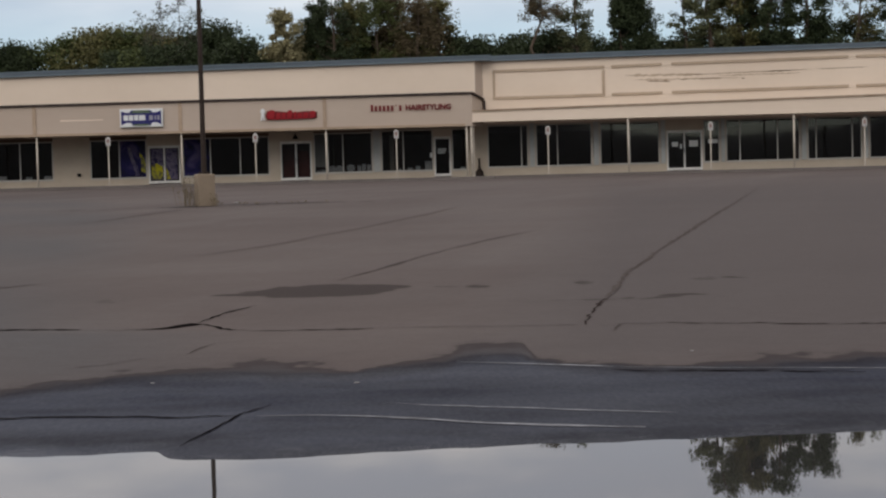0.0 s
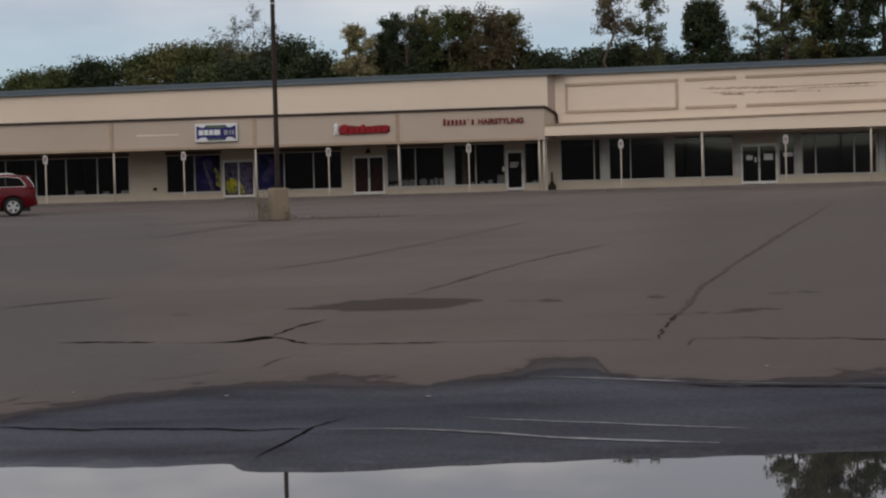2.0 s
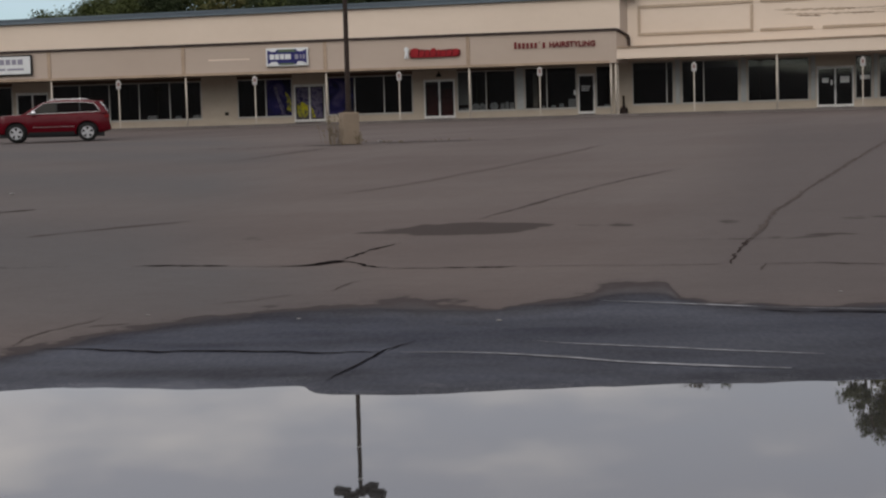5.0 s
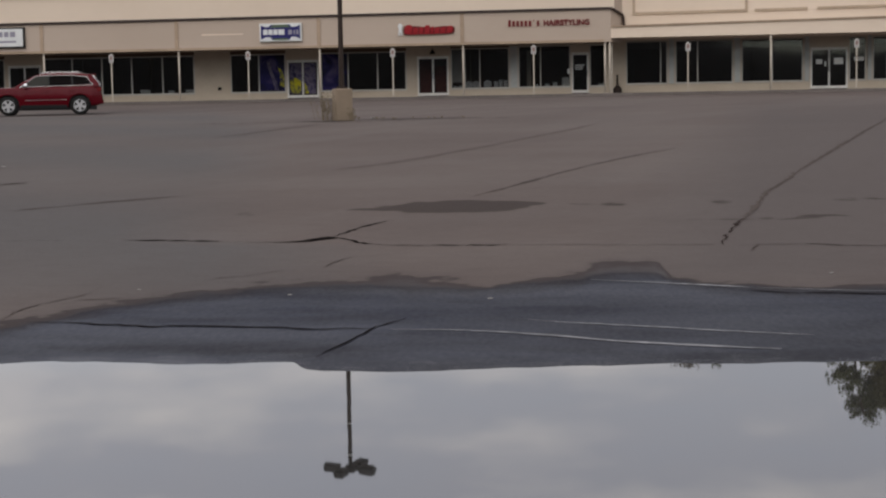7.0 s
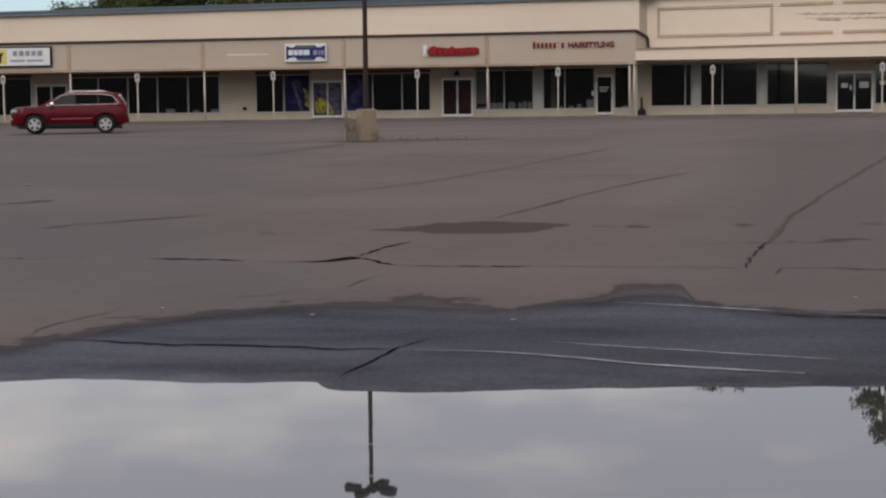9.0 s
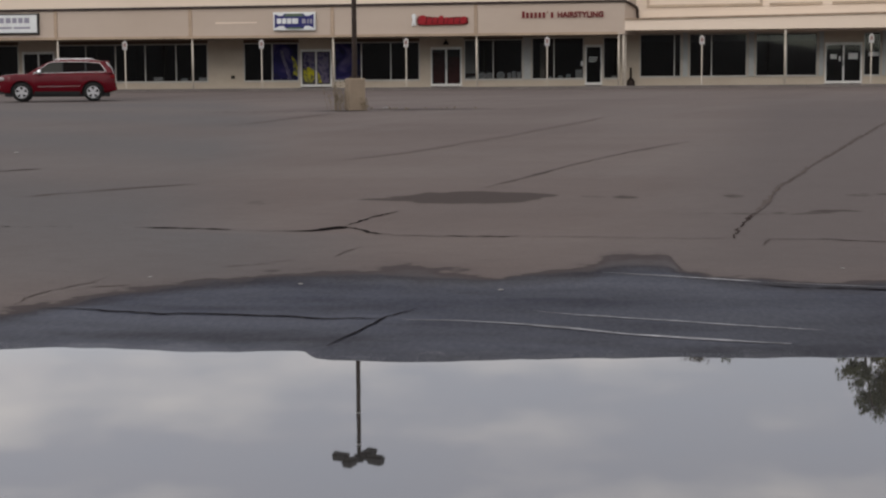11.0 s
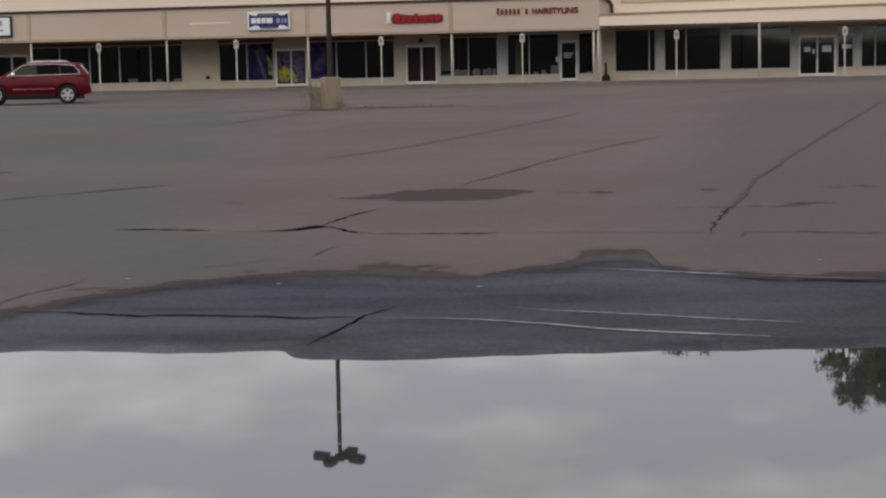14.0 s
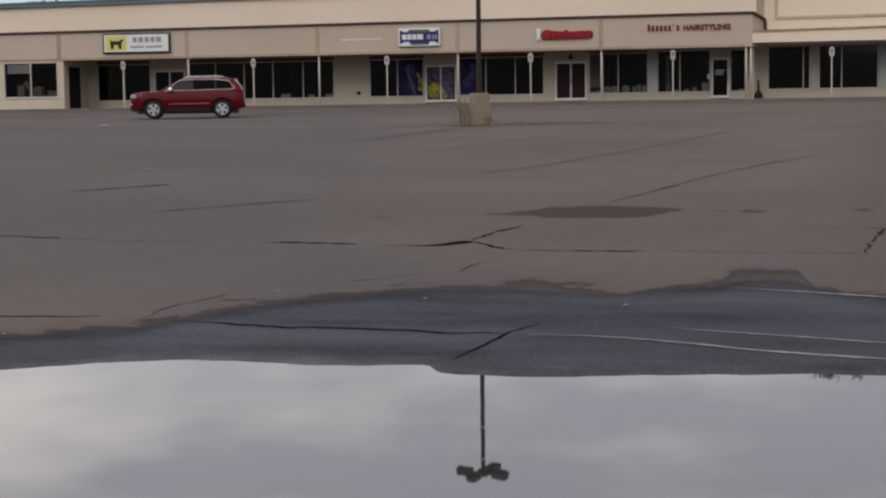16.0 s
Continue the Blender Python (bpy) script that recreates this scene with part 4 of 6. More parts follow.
def window_unit(x0, x1, z0, z1, bars, plane=WALL, label="wide dark shop window in a pale metal frame"):
    """A shop window: a metal frame, bars, and panes."""
    w = thing("window", label, "window", "shop windows", at=(0, 0, 0))
    t = 0.055
    for a, b, c, d, n in ((x0, x1, z0 - 0.03, z0 + t, "window_sill"), (x0, x1, z1 - t, z1, "window_head"),
                          (x0, x0 + t, z0 + t, z1 - t, "window_jamb"), (x1 - t, x1, z0 + t, z1 - t, "window_jamb")):
        part(n, box(a, b, plane - 0.05 if n == "window_sill" else plane - 0.02, plane + 0.1, c, d, 0.006), FRAME_MAT, w)
    cuts = [x0 + t] + sorted(bars) + [x1 - t]
    for bx in bars:
        part("window_bar", box(bx - 0.028, bx + 0.028, plane - 0.025, plane + 0.1, z0 + t, z1 - t, 0.005), FRAME_MAT, w)
    for i, (a, b) in enumerate(zip(cuts, cuts[1:])):
        pane = part("pane", box(a + (0.03 if i else 0), b - (0.03 if i < len(cuts) - 2 else 0), plane + 0.04, plane + 0.05, z0 + t, z1 - t), GLASS, w)
        pane.visible_shadow = False
    return w


def door_unit(x0, x1, z0, z1, leaves, plane=WALL, label="glazed shop door in a white metal frame"):
    d = thing("door", label, "door", "shop doors")
    t = 0.045
    for a, b, c, e, n in ((x0, x1, z1 - t, z1, "door_head"), (x0, x0 + t, z0, z1 - t, "door_jamb"), (x1 - t, x1, z0, z1 - t, "door_jamb"),
                          (x0 + t, x1 - t, z0, z0 + 0.03, "threshold")):
        part(n, box(a, b, plane - 0.03, plane + 0.11, c, e, 0.006), WHITE, d)
    w = (x1 - x0 - 2 * t) / leaves
    for i in range(leaves):
        a, b = x0 + t + i * w + 0.006, x0 + t + (i + 1) * w - 0.006
        leaf = part("door_leaf", box(a, a + 0.04, plane, plane + 0.045, z0 + 0.035, z1 - t - 0.006), WHITE, d)
        part("stile", box(b - 0.04, b, plane, plane + 0.045, z0 + 0.035, z1 - t - 0.006), WHITE, leaf)
        part("rail", box(a + 0.041, b - 0.041, plane, plane + 0.045, z0 + 0.035, z0 + 0.14), WHITE, leaf)
        part("rail", box(a + 0.041, b - 0.041, plane, plane + 0.045, z1 - t - 0.09, z1 - t - 0.006), WHITE, leaf)
        pane = part("pane", box(a + 0.041, b - 0.041, plane + 0.015, plane + 0.03, z0 + 0.142, z1 - t - 0.092), GLASS, leaf)
        pane.visible_shadow = False
        hx = b - 0.025 if (leaves == 2 and i == 0) or leaves == 1 else a + 0.025
        part("handle", tube([(hx, plane - 0.005, z0 + 0.9), (hx, plane - 0.06, z0 + 0.93), (hx, plane - 0.06, z0 + 1.2), (hx, plane - 0.005, z0 + 1.23)],
                            [0.014] * 4, 6), CHROME, leaf, "polished pull handle")
    return d


ZS_L, ZT_L = zw(2.70), zw(4.70)     # left shops: sill and head
ZS_R, ZT_R = zw(2.77), zw(4.96)     # right shops
OPEN = []                           # openings in the wall: x0, x1, z0, z1 in wall metres


def shop_window(x0, x1, bars, right=False, z1=None, z0=None, label=None):
    a, b = x0 * K, x1 * K
    lo, up = (ZS_R, ZT_R) if right else (ZS_L, ZT_L)
    lo, up = (z0 or lo), (z1 or up)
    OPEN.append((a, b, lo, up))
    return window_unit(a, b, lo, up, [q * K for q in bars], label=label or "wide dark shop window in a pale metal frame")


def shop_door(x0, x1, z0, z1, leaves, label):
    a, b = x0 * K, x1 * K
    OPEN.append((a, b, zw(z0), zw(z1)))
    return door_unit(a, b, zw(z0), zw(z1), leaves, label=label)


shop_window(-32.1, -29.05, [-30.55], label="dark shop window beside a glass door")
shop_door(-28.86, -27.1, 2.40, 4.36, 2, "glazed double shop door behind a parked car")
shop_window(-26.9, -18.84, [-25.4, -23.8, -22.2, -20.55], label="long row of dark shop panes with pale bars")
shop_window(-16.93, -14.0, [-15.42], label="shop window partly covered with purple film")
shop_door(-13.93, -12.27, 2.40, 4.36, 2, "double shop door covered with yellow and lilac film")
shop_window(-12.15, -7.66, [-10.71, -9.17], label="dark shop window with purple film at one end")
shop_door(-7.09, -5.46, 2.38, 4.41, 2, "dark glazed double door in a white frame")
shop_window(-5.35, -2.31, [-4.62, -3.84], z1=zw(4.78), label="shop window with goods along its sill")
shop_window(-1.85, 0.84, [-0.70], z1=zw(4.84), label="salon window with notices on its sill")
shop_door(0.89, 1.77, 2.39, 4.46, 1, "single glazed salon door with lettering")
shop_window(1.82, 2.62, [], z1=zw(4.84), label="narrow salon window beside the door")
shop_window(3.69, 5.80, [5.45], True)
shop_window(6.20, 9.12, [7.33], True)
shop_window(9.55, 12.65, [11.1], True)
shop_door(13.02, 14.89, 2.38, 4.46, 2, "white-framed glazed double door with paper notices")
shop_window(14.95, 15.80, [], True, label="narrow dark window beside the double door")
shop_window(16.13, 20.0, [16.86, 18.83], True, label="large shop window reflecting a dark hillside")
shop_window(20.40, 23.25, [20.85, 22.75], True)
shop_window(23.65, 27.2, [24.6, 26.2], True)
shop_window(27.6, 31.0, [29.0], True)


def storefront_wall():
    """The storefront wall in solid pieces between the openings."""
    marks = sorted(OPEN)
    y0, y1 = WALL, WALL + 0.2
    n = 0
    cursor = -34.05 * K
    for a, b, lo, up in marks + [(XR - 0.3, XR - 0.3, 3, 3)]:
        if a - cursor > 0.02:
            solid("wall_shopfront", box(cursor, a, y0, y1, 2.3, 5.35), WALL_LOW, "beige painted block wall of the shopfront", "wall", "shopfront walls", "structure")
        if b - a > 0.01:
            if lo > 2.5:
                solid("wall_shopfront", box(a, b, y0, y1, 2.3, lo - 0.032), WALL_LOW, "beige painted block wall under the shop windows", "wall", "shopfront walls", "structure")
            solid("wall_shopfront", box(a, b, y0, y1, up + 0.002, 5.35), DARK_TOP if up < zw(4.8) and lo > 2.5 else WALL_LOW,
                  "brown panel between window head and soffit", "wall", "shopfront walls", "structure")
        cursor = max(cursor, b)


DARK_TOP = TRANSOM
storefront_wall()
for cx0, cx1 in ((5.82, 6.18), (9.14, 9.53), (12.67, 13.0), (15.82, 16.11), (20.02, 20.38), (23.27, 23.63), (27.22, 27.58)):
    solid("shopfront_column", box(cx0 * K + 0.05, cx1 * K - 0.05, WALL - 0.09, WALL - 0.002, ZS_R, 5.19, 0.01), COLUMN,
          "light grey panel column between the shop windows", "column", "shopfront columns", "structure")
solid("shopfront_column", box(-2.27 * K, -1.89 * K, WALL - 0.05, WALL - 0.002, ZS_L, zw(4.84), 0.01), COLUMN,
      "light grey panel between two salon windows", "column", "shopfront columns", "structure")

# projecting corner shop at the far end
CX0, CX1 = -37.55, -34.4
for a, b, lo, up in ((XL, CX0, 2.0, 4.968), (CX1, -34.05, 2.0, 4.968), (CX0, CX1, 2.0, 2.93), (CX0, CX1, 4.9, 4.968)):
    solid("wall_corner_shop", box(a, b, FACE + 0.02, FACE + 0.3, lo, up), WALL_LOW, "cream painted wall of the projecting corner shop", "wall", "corner shop walls", "structure")
window_unit(CX0, CX1, 2.965, 4.898, [-35.97], plane=FACE + 0.02, label="corner shop window with stacked boxes inside")
solid("wall_corner_side", box(-34.3, -34.052, FACE + 0.302, WALL + 0.3, 2.0, 5.0), WALL_LOW, "cream side wall of the corner shop", "wall", kind="structure")
# dark entry recess beside it
solid("entry_door", box(-34.05, -34.02, 78.7, 80.2, 2.36, 4.66, 0.005), DARK, "dark narrow entry door in the recess", "door", kind="structure")


def canopy_post(x, y=FACE + 0.12, top=4.968):
    p = thing("canopy_post", "slim cream-painted steel post carrying the canopy", "post", "canopy posts", at=(x, y, 2.34))
    part("shaft", lathe([(0.05, 0.02), (0.05, top - 2.34 - 0.02)], 10), POST_MAT, p, smooth=True)
    part("base_plate", box(-0.09, 0.09, -0.09, 0.09, 0, 0.02), POST_MAT, p)
    part("cap_plate", box(-0.09, 0.09, -0.09, 0.09, top - 2.36, top - 2.342), POST_MAT, p)
    return p


for px in (-26.95, -19.68, -12.2, -4.7, 2.62):
    canopy_post(px)
for px in (2.86, 11.05, 19.73, 28.4):
    canopy_post(px, top=5.155)


def sign_post(x):
    gy = 77.62
    s = thing("parking_sign", "white parking sign on a slim post at the walkway", "sign", "parking signs", at=(x * gy / FACE, gy, 2.338))
    part("post", box(-0.032, 0.032, -0.022, 0.022, 0, 2.50, 0.006), POST_MAT, s)
    plate = part("sign_plate", extrude_xz([(-0.125, 2.06), (0.125, 2.06), (0.125, 2.44), (0.05, 2.48), (0.035, 2.54), (-0.035, 2.54), (-0.05, 2.48), (-0.125, 2.44)], -0.042, -0.028), PLATE, s)
    part("sign_mark", box(-0.065, 0.065, -0.046, -0.043, 2.2, 2.40), SIGN_MARK, plate, "faded reddish grey symbol")
    part("sign_text", box(-0.09, 0.09, -0.046, -0.043, 2.10, 2.14), GREY_INK, plate, "faded grey line of writing")


for px in (-30.6, -23.27, -15.97, -8.36, -1.05, 6.84, 15.33, 23.4):
    sign_post(px)

# ---- signs on the fascia ----
SY0 = FACE - 0.17


def bars(parent, mat, z, h, spans, y):
    for a, b in spans:
        part("lettering_bar", box(a, b, y - 0.012, y - 0.002, z, z + h, 0.003), mat, parent)


s = thing("shop_sign", "white box sign with a yellow end and grey lettering", "sign")
part("cabinet", box(-31.66, -27.86, SY0, 77.998, 5.28, 6.36, 0.02), BLACK, s, "dark sign cabinet")
part("face", box(-31.58, -27.94, SY0 - 0.012, SY0 - 0.001, 5.36, 6.28), SIGN_WHITE, s)
part("yellow_panel", box(-31.5, -30.3, SY0 - 0.02, SY0 - 0.013, 5.42, 6.22), SIGN_YELLOW, s)
part("emblem", extrude_xz([(-31.2, 5.52), (-31.05, 5.52), (-31.02, 5.72), (-30.78, 5.74), (-30.74, 5.52), (-30.6, 5.52), (-30.58, 5.85), (-30.46, 6.0),
                           (-30.55, 6.06), (-30.72, 5.94), (-31.1, 5.95), (-31.24, 6.0)], SY0 - 0.028, SY0 - 0.021), BLACK, s, "plain black emblem")
bars(s, GREY_INK, 5.86, 0.27, [(-29.95, -29.72), (-29.62, -29.35), (-29.27, -29.02), (-28.94, -28.7), (-28.62, -28.34)], SY0 - 0.012)
bars(s, GREY_INK, 5.56, 0.10, [(-30.1, -29.3), (-29.2, -28.3)], SY0 - 0.012)

s = thing("shop_sign", "blue and white box sign with green bands", "sign")
part("cabinet", box(-15.3, -13.08, SY0, 77.998, 5.33, 6.27, 0.02), SIGN_WHITE, s, "white sign cabinet")
part("face", box(-15.24, -13.14, SY0 - 0.012, SY0 - 0.001, 5.38, 6.22), SIGN_WHITE, s)
part("blue_band", extrude_xz([(-15.22, 5.44), (-14.98, 5.56), (-14.72, 5.56), (-14.62, 5.41), (-13.72, 5.41), (-13.62, 5.56), (-13.38, 5.56), (-13.16, 5.44), (-13.16, 6.18), (-13.4, 6.08), (-13.6, 6.08), (-13.7, 6.20), (-14.7, 6.20), (-14.8, 6.08), (-15.0, 6.08), (-15.22, 6.18)], SY0 - 0.02, SY0 - 0.013), SIGN_BLUE, s)
part("green_band", extrude_xz([(-14.75, 6.05), (-13.65, 6.05), (-13.85, 6.2), (-14.55, 6.2)], SY0 - 0.028, SY0 - 0.021), SIGN_GREEN, s)
part("green_band", extrude_xz([(-14.5, 5.40), (-13.9, 5.40), (-13.75, 5.49), (-14.65, 5.49)], SY0 - 0.028, SY0 - 0.021), SIGN_GREEN, s)
bars(s, SIGN_WHITE, 5.68, 0.27, [(-15.1, -14.86), (-14.82, -14.6), (-14.56, -14.34), (-14.3, -13.98)], SY0 - 0.02)
bars(s, GREY_INK, 5.68, 0.24, [(-13.78, -13.58), (-13.5, -13.42), (-13.36, -13.24)], SY0 - 0.02)

s = thing("shop_sign", "red raised script sign on the tan fascia", "sign")
part("backing", extrude_xz([(-7.72, 5.52), (-5.3, 5.55), (-5.12, 5.62), (-5.12, 5.90), (-5.6, 5.96), (-6.4, 5.9), (-7.2, 5.98), (-7.7, 5.99), (-7.8, 5.75)], 77.93, 77.998, bevel=0.01), DARK_RED, s, "dark red outline plate")
for lx, lw, lz, lh in ((-7.72, 0.40, 5.56, 0.48), (-7.28, 0.27, 5.60, 0.28), (-6.98, 0.25, 5.60, 0.30), (-6.70, 0.30, 5.59, 0.42), (-6.36, 0.16, 5.60, 0.34),
                       (-6.17, 0.28, 5.60, 0.28), (-5.86, 0.28, 5.60, 0.28), (-5.54, 0.32, 5.60, 0.36)):
    part("script_letter", extrude_xz([(lx + lw * (0.5 + 0.5 * math.copysign(abs(math.cos(a)) ** 0.7, math.cos(a))) + 0.12 * (lh * (0.5 + 0.5 * math.sin(a))),
                                       lz + lh * (0.5 + 0.5 * math.copysign(abs(math.sin(a)) ** 0.7, math.sin(a)))) for a in [math.pi * q / 8 for q in range(16)]],
                                     77.84, 77.926, bevel=0.012), RED, s)
part("script_swash", extrude_xz([(-7.5, 5.54), (-5.35, 5.57), (-5.2, 5.62), (-7.4, 5.61)], 77.85, 77.926), RED, s)
part("figure", extrude_xz([(-8.05, 5.5), (-7.98, 5.5), (-7.94, 5.72), (-7.9, 5.5), (-7.83, 5.5), (-7.86, 5.85), (-7.8, 6.0), (-7.88, 6.12), (-7.98, 6.12), (-8.06, 5.98), (-8.0, 5.86)], 77.9, 77.96), SIGN_WHITE, s, "small white emblem")

s = thing("shop_sign", "dark red raised letters on the tan fascia", "sign")
GX0, GX1 = -2.36, 1.83
n = 8
for i in range(n):
    a = GX0 + i * 0.21
    if i == 6:
        part("lettering_bar", box(a + 0.05, a + 0.09, 77.95, 77.998, 6.08, 6.18), DARK_RED, s)
        continue
    hh = 0.34 if i == 0 else 0.28
    part("lettering_bar", box(a + 0.025, a + 0.15, 77.94, 77.998, 5.84, 5.84 + hh, 0.004), DARK_RED, s)


def lettering(text, x0, x1, y, z, h, mat, parent):
    cu = bpy.data.curves.new("lettering", "FONT")
    cu.body, cu.size, cu.extrude, cu.offset = text, 1.0, 0.09, 0.03
    tmp = new("lettering", cu)
    bpy.context.view_layer.update()
    me = bpy.data.meshes.new_from_object(tmp.evaluated_get(bpy.context.evaluated_depsgraph_get()))
    bpy.data.objects.remove(tmp)
    vs = np.array([v.co for v in me.vertices])
    lo, up = vs.min(0), vs.max(0)
    for v in me.vertices:
        v.co = (x0 + (v.co.x - lo[0]) / (up[0] - lo[0]) * (x1 - x0), y - v.co.z * 0.4, z + (v.co.y - lo[1]) / (up[1] - lo[1]) * h)
    me.materials.clear()
    me.materials.append(mat)
    ob = new("lettering", me)
    ob.parent = parent
    return ob


lettering("HAIRSTYLING", -0.52, GX1, 77.96, 5.85, 0.30, DARK_RED, s)


# ---- parked car ----
def arc(cx, cz, r, a0, a1, n=10):
    return [(cx + r * math.cos(radians(a0 + (a1 - a0) * i / n)), cz + r * math.sin(radians(a0 + (a1 - a0) * i / n))) for i in range(n + 1)]


def half_width(z):
    return float(np.interp(z, [0.3, 0.42, 0.55, 0.7, 0.85, 1.0, 1.1, 1.18, 1.45, 1.78], [0.87, 0.91, 0.935, 0.948, 0.952, 0.942, 0.925, 0.895, 0.80, 0.66]))


def skin(points, out, thick=0.012, side=1):
    """A thin panel lying on the car's flank, through (x, z) points."""
    bm = bmesh.new()
    a = [bm.verts.new((x, side * (half_width(z) + out), z)) for x, z in points]
    b = [bm.verts.new((x, side * (half_width(z) + out - thick), z)) for x, z in points]
    bm.faces.new(a)
    bm.faces.new(b[::-1])
    n = len(a)
    for i in range(n):
        bm.faces.new((a[i], b[i], b[(i + 1) % n], a[(i + 1) % n]))
    bmesh.ops.recalc_face_normals(bm, faces=bm.faces[:])
    return bm


def build_car(x, y, z, turn):
    c = thing("parked_suv", "dark red sport utility car parked before the shops", "car", at=(x, y, z), turn=turn)
    top = ([-2.42, -2.40, -2.32, -2.1, -1.7, -1.15, 0.5, 2.15, 2.30, 2.38, 2.42], [0.80, 1.00, 1.06, 1.105, 1.145, 1.17, 1.19, 1.21, 1.18, 1.06, 0.66])
    base = ([-2.42, -2.36, -2.2, -0.9, 0.9, 2.15, 2.34, 2.42], [0.52, 0.42, 0.36, 0.31, 0.31, 0.38, 0.44, 0.56])
    stations = sorted(set([round(-2.42 + 0.0605 * i, 4) for i in range(81)] + [round(w + q, 4) for w in (-1.46, 1.455) for q in (-0.475, -0.47, -0.44, -0.4, 0.4, 0.44, 0.47, 0.475)]))
    bm = bmesh.new()
    rings = []
    for px in stations:
        zt, zb = float(np.interp(px, *top)), float(np.interp(px, *base))
        for w in (-1.46, 1.455):
            if abs(px - w) < 0.4705:
                zb = max(zb, 0.385 + math.sqrt(max(0.47 ** 2 - (px - w) ** 2, 0)))
        zb = min(zb, zt - 0.08)
        round_off = 1 - 0.30 * max(0, (abs(px) - 1.75) / 0.67) ** 2.2
        flare = 0.022 * sum(math.exp(-((abs(px - w) - 0.5) / 0.12) ** 2) for w in (-1.46, 1.455))
        sect = []
        for k in range(9):
            z = zb + (zt - 0.035 - zb) * k / 8
            sect.append((half_width(z) * round_off + flare * math.exp(-((z - 0.75) / 0.22) ** 2), z))
        rim = sect[-1][0]
        sect += [(rim - 0.035, zt - 0.008), (rim * 0.75, zt + 0.006), (rim * 0.4, zt + 0.014)]
        ring = [(y, z) for y, z in sect] + [(0, zt + 0.016)] + [(-y, z) for y, z in sect[::-1]]
        rings.append([bm.verts.new((px, y, z)) for y, z in ring])
    n = len(rings[0])
    for a, b in zip(rings, rings[1:]):
        for i in range(n):
            bm.faces.new((a[i], b[i], b[(i + 1) % n], a[(i + 1) % n]))
    bm.faces.new(rings[0])
    bm.faces.new(rings[-1][::-1])
    bmesh.ops.recalc_face_normals(bm, faces=bm.faces[:])
    body = part("body", bm, CAR_RED, c, "", True)
    cab = [(-1.25, 1.13), (-0.85, 1.38), (-0.42, 1.62), (-0.15, 1.70), (0.55, 1.755), (1.45, 1.74), (1.92, 1.68), (2.12, 1.50), (2.31, 1.19)]
    bm = bmesh.new()
    rings = [[bm.verts.new((px, half_width(pz) * s, pz + (0.02 if abs(s) < 0.9 and pz > 1.5 else 0))) for px, pz in cab] for s in (-1, -0.6, 0, 0.6, 1)]
    for a, b in zip(rings, rings[1:]):
        for i in range(len(cab) - 1):
            bm.faces.new((a[i], b[i], b[i + 1], a[i + 1]))
    bm.faces.new(rings[0])
    bm.faces.new(rings[-1][::-1])
    bmesh.ops.recalc_face_normals(bm, faces=bm.faces[:])
    part("cabin", bm, CAR_RED, c)
    # underbody, lowered so that its black also gives the shade beneath the car
    part("underbody", box(-2.15, 2.15, -0.8, 0.8, 0.21, 0.5), CAR_TRIM, c)
    bm = bmesh.new()
    for p in ((-1.19, -0.82, 1.165), (-1.19, 0.82, 1.165), (-0.40, 0.66, 1.655), (-0.40, -0.66, 1.655)):
        bm.verts.new(p)
    bm.verts.ensure_lookup_table()
    bm.faces.new(bm.verts[:])
    bmesh.ops.solidify(bm, geom=bm.faces[:], thickness=0.01)
    part("windscreen", bm, CAR_GLASS, c)
    bm = bmesh.new()
    for p in ((2.135, -0.62, 1.54), (2.135, 0.62, 1.54), (2.315, 0.78, 1.25), (2.315, -0.78, 1.25)):
        bm.verts.new(p)
    bm.verts.ensure_lookup_table()
    bm.faces.new(bm.verts[:])
    bmesh.ops.solidify(bm, geom=bm.faces[:], thickness=0.012)
    part("rear_window", bm, CAR_GLASS, c)
    for s in (-1, 1):
        for pts in ([(-0.92, 1.19), (0.18, 1.22), (0.18, 1.62), (-0.28, 1.60)], [(0.25, 1.22), (1.15, 1.24), (1.12, 1.63), (0.25, 1.63)],
                    [(1.22, 1.245), (1.93, 1.29), (1.72, 1.57), (1.2, 1.62)]):
            part("side_window", skin(pts, 0.012, side=s), CAR_GLASS_CLEAR if pts[0][0] < 0 else CAR_GLASS, c)
        part("window_pillar", skin([(-0.93, 1.18), (1.96, 1.27), (1.73, 1.60), (1.15, 1.645), (0.2, 1.645), (-0.30, 1.615)], 0.005, 0.01, s), CAR_TRIM, c)
        # bright line round the glass, over the arch to the rear
        line = [(-0.98, 1.16), (-0.30, 1.63), (0.2, 1.66), (1.2, 1.66), (1.76, 1.60), (2.0, 1.27)]
        part("window_trim", tube([(px, s * (half_width(pz) + 0.016), pz) for px, pz in line], [0.012] * 6, 5), CHROME, c)
        part("belt_trim", tube([(-0.95, s * 0.925, 1.175), (2.0, s * 0.91, 1.235)], [0.009] * 2, 5), CHROME, c)
        part("side_moulding", skin([(-0.78, 0.61), (0.92, 0.632), (0.92, 0.645), (-0.78, 0.623)], 0.02, 0.025, s), RIM, c, "bright side moulding")
        # the highlight along the rear glass edge, modelled as a bright tube
        part("rear_glass_glint", tube([(2.02, s * 0.68, 1.66), (2.18, s * 0.74, 1.48), (2.33, s * 0.80, 1.24)], [0.016] * 3, 5), CHROME, c)
        # black sill trim, made deeper to stand in for shade below the doors
        part("sill", skin([(-0.95, 0.27), (0.93, 0.27), (0.93, 0.42), (-0.95, 0.42)], 0.008, 0.03, s), CAR_TRIM, c)
        for hx in (0.0, 1.0):
            part("door_handle", box(hx, hx + 0.2, s * 0.955 - 0.02, s * 0.955 + 0.014, 0.98, 1.01, 0.006), CAR_RED, c)
